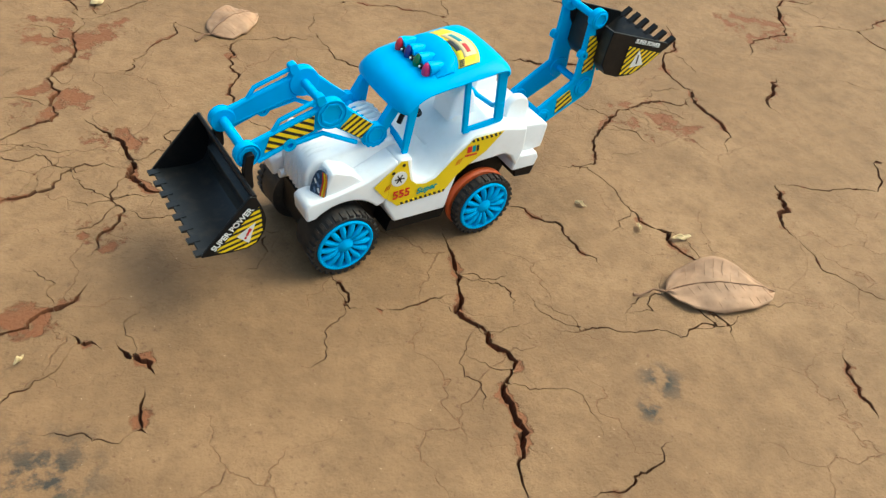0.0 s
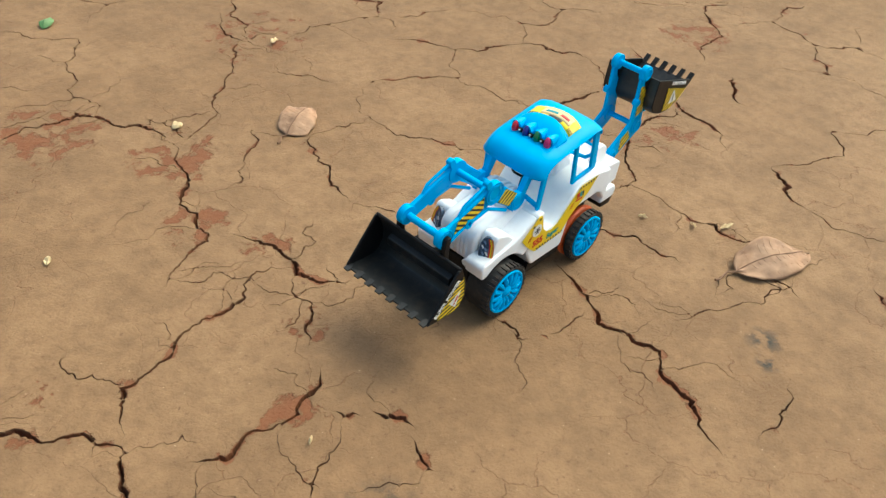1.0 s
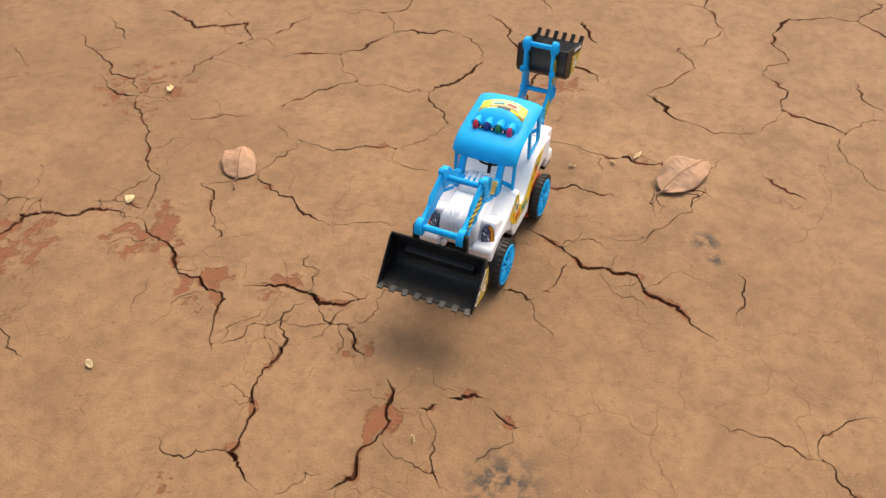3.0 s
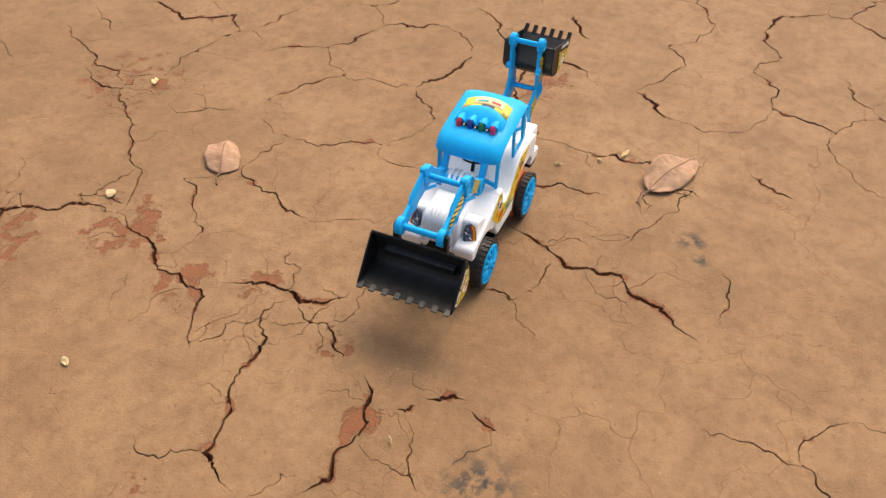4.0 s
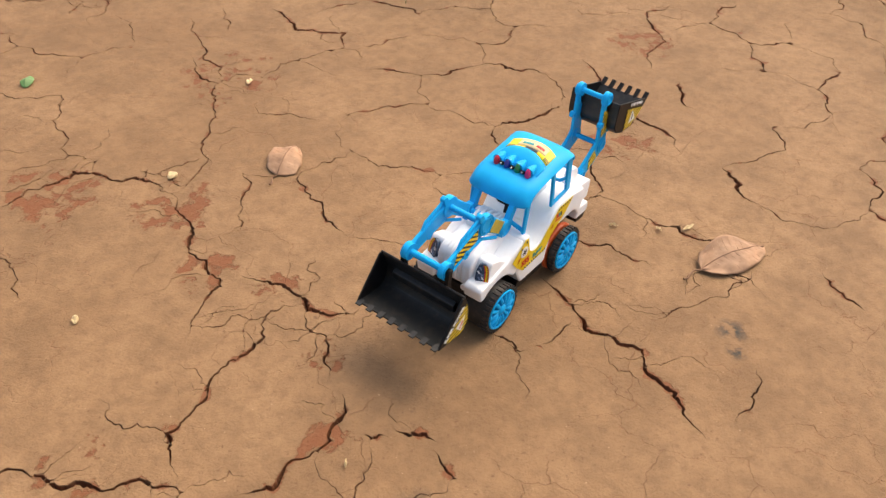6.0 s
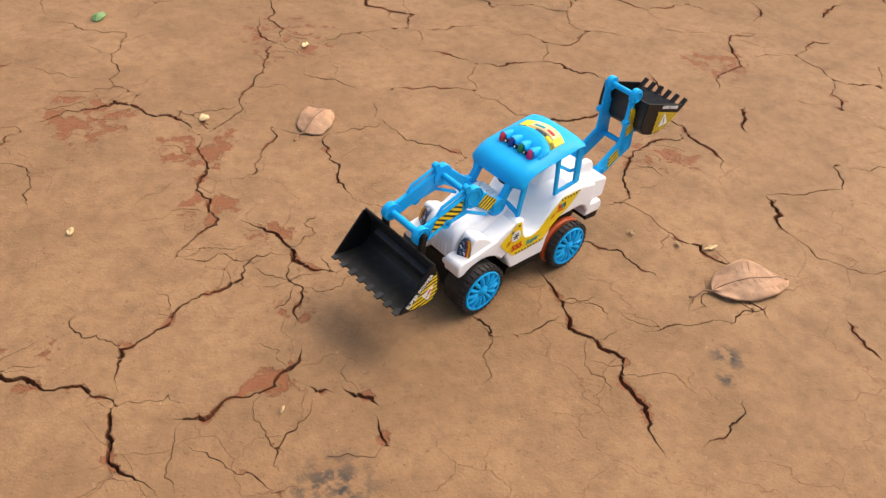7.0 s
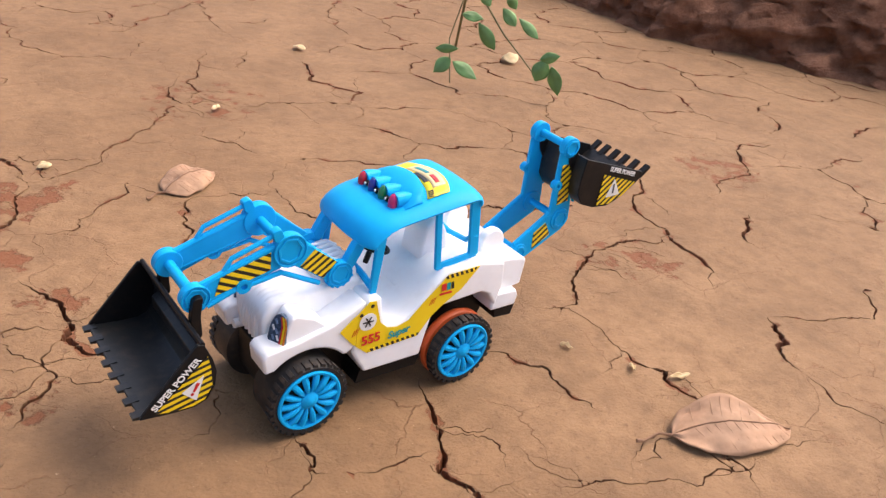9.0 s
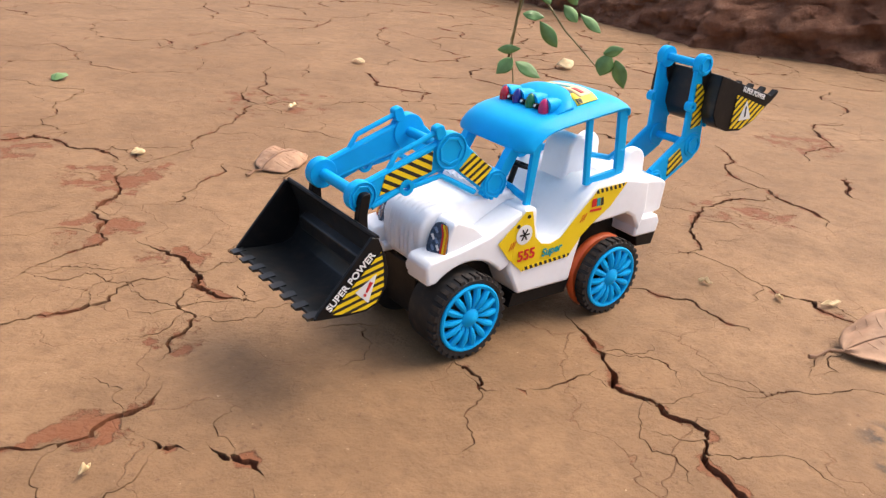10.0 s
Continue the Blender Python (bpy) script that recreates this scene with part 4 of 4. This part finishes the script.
def build_rear_arm():
    top, elb, base = (-0.1985, 0.1434), (-0.2020, 0.0905), (-0.1690, 0.0705)
    for s in (-1, 1):
        y = s * 0.0145
        a, c = sorted((y - s * 0.0016, y + s * 0.0016))
        f0, f1 = sorted((y - s * 0.0028, y + s * 0.0028))
        bm = bar(bmesh.new(), top[0], top[1], elb[0], elb[1], 0.0122, a, c, 0.0165)
        bar(bm, elb[0], elb[1], base[0], base[1], 0.0178, a - 0.0002, c + 0.0002, 0.0140)
        arm = part("backhoe_arm", bm, BLUE, toy, "blue plastic backhoe arm with hazard sticker")
        for w in (-1, 1):
            part("flange", tube(bmesh.new(), [(top[0] + w * 0.0056, y, top[1] - 0.004), (elb[0] + w * 0.0082, y, elb[1] + 0.002)], 0.0016, 8), BLUE, arm)
            part("flange", tube(bmesh.new(), [(elb[0] + w * 0.0048, y, elb[1] + w * 0.0080), (base[0] + w * 0.0037, y, base[1] + w * 0.0062)], 0.0016, 8), BLUE, arm)
        for (x, z), r in ((top, 0.0070), (elb, 0.0080), (base, 0.0068)):
            part("boss", disc(bmesh.new(), x, z, r, f0, f1, 24), BLUE, arm, bevel=0.0006)
            o0, o1 = sorted((y + s * 0.0028, y + s * 0.0038))
            part("hex_rim", rim7(x, z, r * 0.80, r * 0.60, o0 - 0.0003, o1), BLUE, arm, bevel=0.0003)
        bm = lathe(bmesh.new(), [(0.0014, -0.0024), (0.0034, -0.0024), (0.0034, 0.0024), (0.0014, 0.0024)], 18)
        part("eyelet", bm, BLUE, arm, pose_m=Matrix.Translation((-0.1925, y + s * 0.0012, 0.1170)))
        part("ram", tube(bmesh.new(), [(-0.2085, y + s * 0.001, 0.1300), (-0.2125, y + s * 0.001, 0.1020)], 0.0012, 8), BLUE, arm)
        if s > 0:
            o0, o1 = y + 0.0018, y + 0.0022
            part("sticker", prism(bmesh.new(), [(-0.1940, 0.1315), (-0.2030, 0.1315), (-0.2060, 0.1040), (-0.1965, 0.1020)], o0, o1), STRIPES_REAR, arm, "yellow and black hazard stripes")
            part("sticker", prism(bmesh.new(), [(-0.1800, 0.0835), (-0.1895, 0.0895), (-0.1950, 0.0800), (-0.1810, 0.0712)], o0, o1 + 0.0002), STRIPES_REAR, arm, "yellow and black hazard stripes")
    for (x, z), r in ((top, 0.0026), (elb, 0.0026), (base, 0.003)):
        part("cross_rod", tube(bmesh.new(), [(x, -0.0145, z), (x, 0.0145, z)], r, 12), BLUE, toy)


build_rear_arm()


def build_rear_bucket():
    line = [(-0.2050, 0.1385), (-0.2035, 0.1240), (-0.2035, 0.1130), (-0.2090, 0.1050), (-0.2215, 0.1005), (-0.2360, 0.0995), (-0.2500, 0.1050), (-0.2670, 0.1180)]
    b = shell(list(reversed(line)), 0.0265, 0.0015, "rear_bucket", "black plastic backhoe bucket with square teeth")
    for s in (-1, 1):
        a, c = sorted((s * 0.0252, s * 0.0268))
        part("end_plate", prism(bmesh.new(), line + [(-0.2655, 0.1215)], a, c), BLACK, b, bevel=0.0005)
        a, c = sorted((s * 0.0118, s * 0.0172))
        part("hanger", prism(bmesh.new(), rounded([(-0.1955, 0.1455), (-0.2010, 0.1465), (-0.2075, 0.1360), (-0.2045, 0.1240), (-0.2000, 0.1300)], 0.002), a, c), BLACK, b, bevel=0.0006)
    for k in range(6):
        y = -0.0240 + 0.0480 * k / 5
        part("tooth", prism(bmesh.new(), [(-0.2640, 0.1180), (-0.2662, 0.1157), (-0.2745, 0.1228), (-0.2730, 0.1245)], y - 0.0021, y + 0.0021), BLACK, b)
    y = 0.0271
    part("sticker", prism(bmesh.new(), [(-0.2250, 0.1250), (-0.2595, 0.1145), (-0.2490, 0.1060), (-0.2360, 0.1012), (-0.2240, 0.1022)], y, y + 0.0003), STRIPES_REAR, b, "yellow and black warning sticker")
    part("warning_triangle", prism(bmesh.new(), rounded([(-0.2365, 0.1205), (-0.2310, 0.1070), (-0.2450, 0.1075)], 0.0006, 2), y + 0.0004, y + 0.0006), PRINT_WHITE, b)
    part("warning_mark", bar(bmesh.new(), -0.2368, 0.1165, -0.2375, 0.1095, 0.0012, y + 0.0007, y + 0.0009), PRINT_BLACK, b)
    letters("lettering", "SUPER POWER", 0.0046, on_left(-0.2430, y + 0.0006, 0.1248, -16), PRINT_WHITE, b, 0.0001, squeeze=0.95)


build_rear_bucket()


def build_side_sticker():
    y = 0.0358
    z0 = 0.0358
    # lower panel follows the door hollow
    low = [(-0.0318, 0.0600), (-0.0318, 0.0700), (-0.0385, 0.0765), (-0.0430, 0.0760), (-0.0475, 0.0600), (-0.0530, 0.0550), (-0.0600, 0.0535), (-0.0680, 0.0560), (-0.0770, 0.0655), (-0.0945, 0.0815),
           (-0.1180, 0.0825), (-0.1060, 0.0690), (-0.0920, 0.0600), (-0.0850, 0.0545), (-0.0760, 0.0425), (-0.0400, 0.0405), (-0.0320, 0.0475)]
    st = part("side_sticker", prism(bmesh.new(), low, z0, z0 + 0.0003), YELLOW, body, "yellow printed side sticker with red and teal lettering")
    part("side_sticker_wing", prism(bmesh.new(), [(-0.0205, 0.0605), (-0.0290, 0.0682), (-0.0317, 0.0699), (-0.0317, 0.0480), (-0.0290, 0.0500)], y, y + 0.0003), YELLOW, body)
    up = z0 + 0.0004
    part("dash_strip", prism(bmesh.new(), [(-0.0930, 0.0815), (-0.1160, 0.0826), (-0.1140, 0.0800), (-0.0905, 0.0787)], up, up + 0.0002), DASHES, body)
    part("dash_strip", prism(bmesh.new(), [(-0.0410, 0.0430), (-0.0770, 0.0448), (-0.0760, 0.0427), (-0.0405, 0.0408)], up, up + 0.0002), DASHES, body)
    part("dial_print", disc(bmesh.new(), -0.0385, 0.0632, 0.0058, up + 0.0001, up + 0.0003, 28), PRINT_WHITE, body)
    for k in range(3):
        q = math.pi * k / 3
        part("dial_spoke", bar(bmesh.new(), -0.0385 - 0.0036 * math.cos(q), 0.0632 - 0.0036 * math.sin(q), -0.0385 + 0.0036 * math.cos(q), 0.0632 + 0.0036 * math.sin(q), 0.0009, up + 0.0004, up + 0.0006), PRINT_BLACK, body)
    for x, z in ((-0.0335, 0.0688), (-0.0405, 0.0735)):
        part("dot_print", disc(bmesh.new(), x, z, 0.0012, up + 0.0001, up + 0.0003, 14), PRINT_BLACK, body)
    for x, z in ((-0.0285, 0.0575), (-0.0820, 0.0650)):
        for k in range(3):
            part("tick_print", bar(bmesh.new(), x - 0.0014 * k, z - 0.0022 + 0.0004 * k, x - 0.0014 * k - 0.0016, z + 0.0022 + 0.0004 * k, 0.0005, up + 0.0001, up + 0.0003), PRINT_ORANGE, body)
    letters("lettering", "555", 0.0088, on_left(-0.0415, up + 0.0006, 0.0505, 4), PRINT_RED, body, 0.0002)
    letters("lettering", "Super", 0.0066, on_left(-0.0610, up + 0.0006, 0.0498, 6), PRINT_CYAN, body, 0.0002, 0.2)
    # maker's mark as plain shapes
    for x0, x1, mat in ((-0.0895, -0.0930, PRINT_RED), (-0.0935, -0.0962, PRINT_CYAN), (-0.0970, -0.0988, PRINT_BLACK)):
        part("mark_print", bar(bmesh.new(), x0, 0.0735, x1, 0.0738, 0.0050, up + 0.0002, up + 0.0004), mat, body)
    part("mark_print", bar(bmesh.new(), -0.0885, 0.0690, -0.0980, 0.0690, 0.0014, up + 0.0002, up + 0.0004), PRINT_RED, body)


build_side_sticker()


# ---- leaves, sprig and litter on the ground ----
def leaf_mesh(length, width, curl, fold, wave, seed, nu=22, nv=10, blunt=0.62):
    bm = bmesh.new()
    rows = []
    for i in range(nu + 1):
        u = i / nu
        w = width / 2 * max(0.02, math.sin(math.pi * u ** 0.9) ** blunt)
        row = []
        for k in range(nv + 1):
            v = -1 + 2 * k / nv
            z = curl * math.sin(math.pi * u) + fold * abs(v) * w * 2 + wave * noise.noise((u * 2.6, v * 1.6, seed)) * math.sin(math.pi * u)
            row.append(bm.verts.new((length * (u - 0.5), v * w, z)))
        rows.append(row)
    for p, q in zip(rows, rows[1:]):
        for k in range(nv):
            bm.faces.new((p[k], q[k], q[k + 1], p[k + 1]))
    return bm


def dry_leaf(m, length, width, arch, tent, seed, label):
    """A stiff dry leaf: folded along the midrib, one side arched clear of the ground, blunt broken tip, stalk."""
    thing = tagged(new("dry_leaf"), label, "leaf")
    thing.matrix_basis = m
    nu, nv = 34, 18

    def place(u, v):
        w = width / 2 * float(np.interp(u, (0, 0.05, 0.16, 0.42, 0.70, 0.92, 1.0), (0.03, 0.46, 0.86, 1.0, 0.80, 0.42, 0.05)))
        w *= 1 + 0.07 * noise.noise((u * 7, math.copysign(3, v), seed))
        bend = 0.10 * width * math.sin(2.6 * u + seed)
        up = tent * math.sin(math.pi * min(1, u * 1.05)) ** 0.7 * (1 - abs(v) ** 1.3)
        if v > 0:
            up += arch * math.sin(math.pi * u) ** 2 * v ** 1.6
        up += 0.0022 * noise.noise((u * 4, v * 2, seed)) + 0.0008 * noise.noise((u * 13, v * 6, seed))
        return (length * (u - 0.5), v * w + bend, up + 0.0012)

    bm = bmesh.new()
    rows = [[bm.verts.new(place(i / nu, -1 + 2 * k / nv)) for k in range(nv + 1)] for i in range(nu + 1)]
    for p, q in zip(rows, rows[1:]):
        for k in range(nv):
            bm.faces.new((p[k], q[k], q[k + 1], p[k + 1]))
    part("blade", bm, DRY_LEAF, thing, thick=0.0005)
    lift = lambda p: (p[0], p[1], p[2] + 0.0002)
    part("midrib", tube(bmesh.new(), [lift(place(k / 14, 0)) for k in range(15)], 0.0006, 6), DRY_STEM, thing)
    for k in range(2, 12):
        for sgn in (-1, 1):
            u = k / 13
            part("vein", tube(bmesh.new(), [lift(place(min(1, u + 0.09 * j / 3), sgn * 0.9 * j / 3)) for j in range(4)], 0.00022, 4), DRY_LEAF, thing)
    x0, y0, z0 = place(0, 0)
    part("stalk", tube(bmesh.new(), [(x0, y0, z0), (x0 - 0.10 * length, y0 + 0.003, 0.0014), (x0 - 0.26 * length, y0 - 0.002, 0.0014), (x0 - 0.31 * length, y0 - 0.001, 0.0016)], [0.0011, 0.0008, 0.0009, 0.0014], 6), DRY_STEM, thing)


dry_leaf(pose(-0.240, 0.167, 0.001, 0, 0, 162), 0.086, 0.042, 0.016, 0.010, 2.0, "folded pale brown dry leaf lying on the cracked earth")
dry_leaf(pose(-0.060, -0.295, 0.001, 0, 0, 200), 0.062, 0.040, 0.008, 0.009, 5.0, "greyish brown dry leaf arched over the cracked earth")


def build_sprig():
    sprig = tagged(new("leafy_sprig"), "thin arching twig with small green leaflets over the earth", "plant")
    stem = [(-0.620, -0.640, -0.01), (-0.575, -0.575, 0.100), (-0.535, -0.510, 0.165), (-0.513, -0.480, 0.154), (-0.520, -0.469, 0.113), (-0.539, -0.444, 0.077), (-0.556, -0.420, 0.052), (-0.566, -0.405, 0.036)]
    part("stem", tube(bmesh.new(), stem, [0.0022, 0.0020, 0.0017, 0.0015, 0.0014, 0.0012, 0.001, 0.0008], 7), GREEN_STEM, sprig)
    part("side_stem", tube(bmesh.new(), [(-0.515, -0.482, 0.156), (-0.501, -0.487, 0.118), (-0.487, -0.490, 0.060), (-0.487, -0.476, 0.004)], [0.0012, 0.001, 0.0008, 0.0009], 6), GREEN_STEM, sprig)
    leaflets = (((-0.499, -0.486, 0.093), (-0.520, -0.466, 0.091), 0.55), ((-0.531, -0.447, 0.055), (-0.515, -0.469, 0.086), 0.45), ((-0.550, -0.435, 0.089), (-0.537, -0.451, 0.109), 0.6),
                ((-0.549, -0.439, 0.110), (-0.540, -0.450, 0.128), 0.6), ((-0.570, -0.410, 0.079), (-0.552, -0.434, 0.100), 0.4), ((-0.473, -0.499, 0.045), (-0.496, -0.479, 0.049), 0.4),
                ((-0.488, -0.483, 0.036), (-0.471, -0.494, 0.014), 0.7), ((-0.490, -0.480, 0.032), (-0.514, -0.454, 0.014), 0.5), ((-0.568, -0.399, 0.026), (-0.579, -0.396, 0.056), 0.75),
                ((-0.583, -0.389, 0.048), (-0.589, -0.373, 0.013), 0.55), ((-0.572, -0.402, 0.054), (-0.590, -0.384, 0.063), 0.55), ((-0.525, -0.463, 0.108), (-0.515, -0.475, 0.128), 0.6))
    for k, (a, c, plump) in enumerate(leaflets):
        a, c = Vector(a), Vector(c)
        ax = (c - a).normalized()
        tilt = 0.35 * math.sin(2.3 * k)
        n = Vector((0.62 + tilt, 0.62 - tilt, 0.45 + 0.4 * math.cos(1.7 * k)))
        n = (n - ax * n.dot(ax)).normalized()
        m = Matrix.Translation((a + c) / 2) @ Matrix((ax, n.cross(ax), n)).transposed().to_4x4()
        size = (c - a).length
        part("leaf", leaf_mesh(size, size * plump, 0.002, -0.12, 0.002, 3.0 * k, 14, 6, 0.95), GREEN_LEAF, sprig, thick=0.0003, pose_m=m)


build_sprig()


def litter(name, label, m, length, width, curl, mat, seed):
    thing = tagged(part(name, leaf_mesh(length, width, curl, -0.2, 0.004, seed, 10, 6), mat, None, thick=0.0004), label, "litter", "scraps on the ground")
    thing.matrix_basis = m


litter("leaf_scrap", "pale yellow curled leaf scrap on the earth", pose(-0.655, -0.547, 0.004, 15, 0, 70), 0.034, 0.026, 0.010, STRAW, 1.5)
litter("leaf_scrap", "small yellow leaf scrap beside a crack", pose(0.045, -0.363, 0.003, 0, 0, 20), 0.014, 0.010, 0.003, STRAW, 3.1)
litter("husk", "pale straw-coloured seed husk on the earth", pose(-0.206, 0.047, 0.002, 0, 0, 120), 0.010, 0.0035, 0.001, STRAW, 4.2)
litter("husk", "long pale husk lying on the earth", pose(-0.257, 0.110, 0.002, 0, 0, 165), 0.018, 0.0045, 0.001, STRAW, 6.3)
litter("husk", "pale husk lodged by a crack", pose(-0.233, 0.087, 0.002, 0, 0, 60), 0.009, 0.004, 0.001, STRAW, 7.7)
litter("leaf_scrap", "tiny white scrap on the earth", pose(0.196, 0.037, 0.002, 0, 0, 40), 0.008, 0.0022, 0.001, STRAW, 8.8)
litter("leaf_scrap", "fresh green leaf scrap on the earth", pose(0.037, -0.660, 0.004, 0, 10, 40), 0.024, 0.016, 0.004, GREEN_LEAF, 9.4)
litter("leaf_scrap", "pale cream petal on the earth", pose(0.239, -0.248, 0.002, 0, 0, 60), 0.012, 0.006, 0.002, STRAW, 10.4)
litter("leaf_scrap", "small pale yellow scrap beside a wide crack", pose(-0.358, -0.660, 0.003, 0, 0, 110), 0.022, 0.014, 0.004, STRAW, 11.9)
litter("petal", "tiny whitish petal on the earth", pose(-0.154, -0.462, 0.003, 0, 0, 20), 0.012, 0.009, 0.003, PRINT_PALE, 12.7)
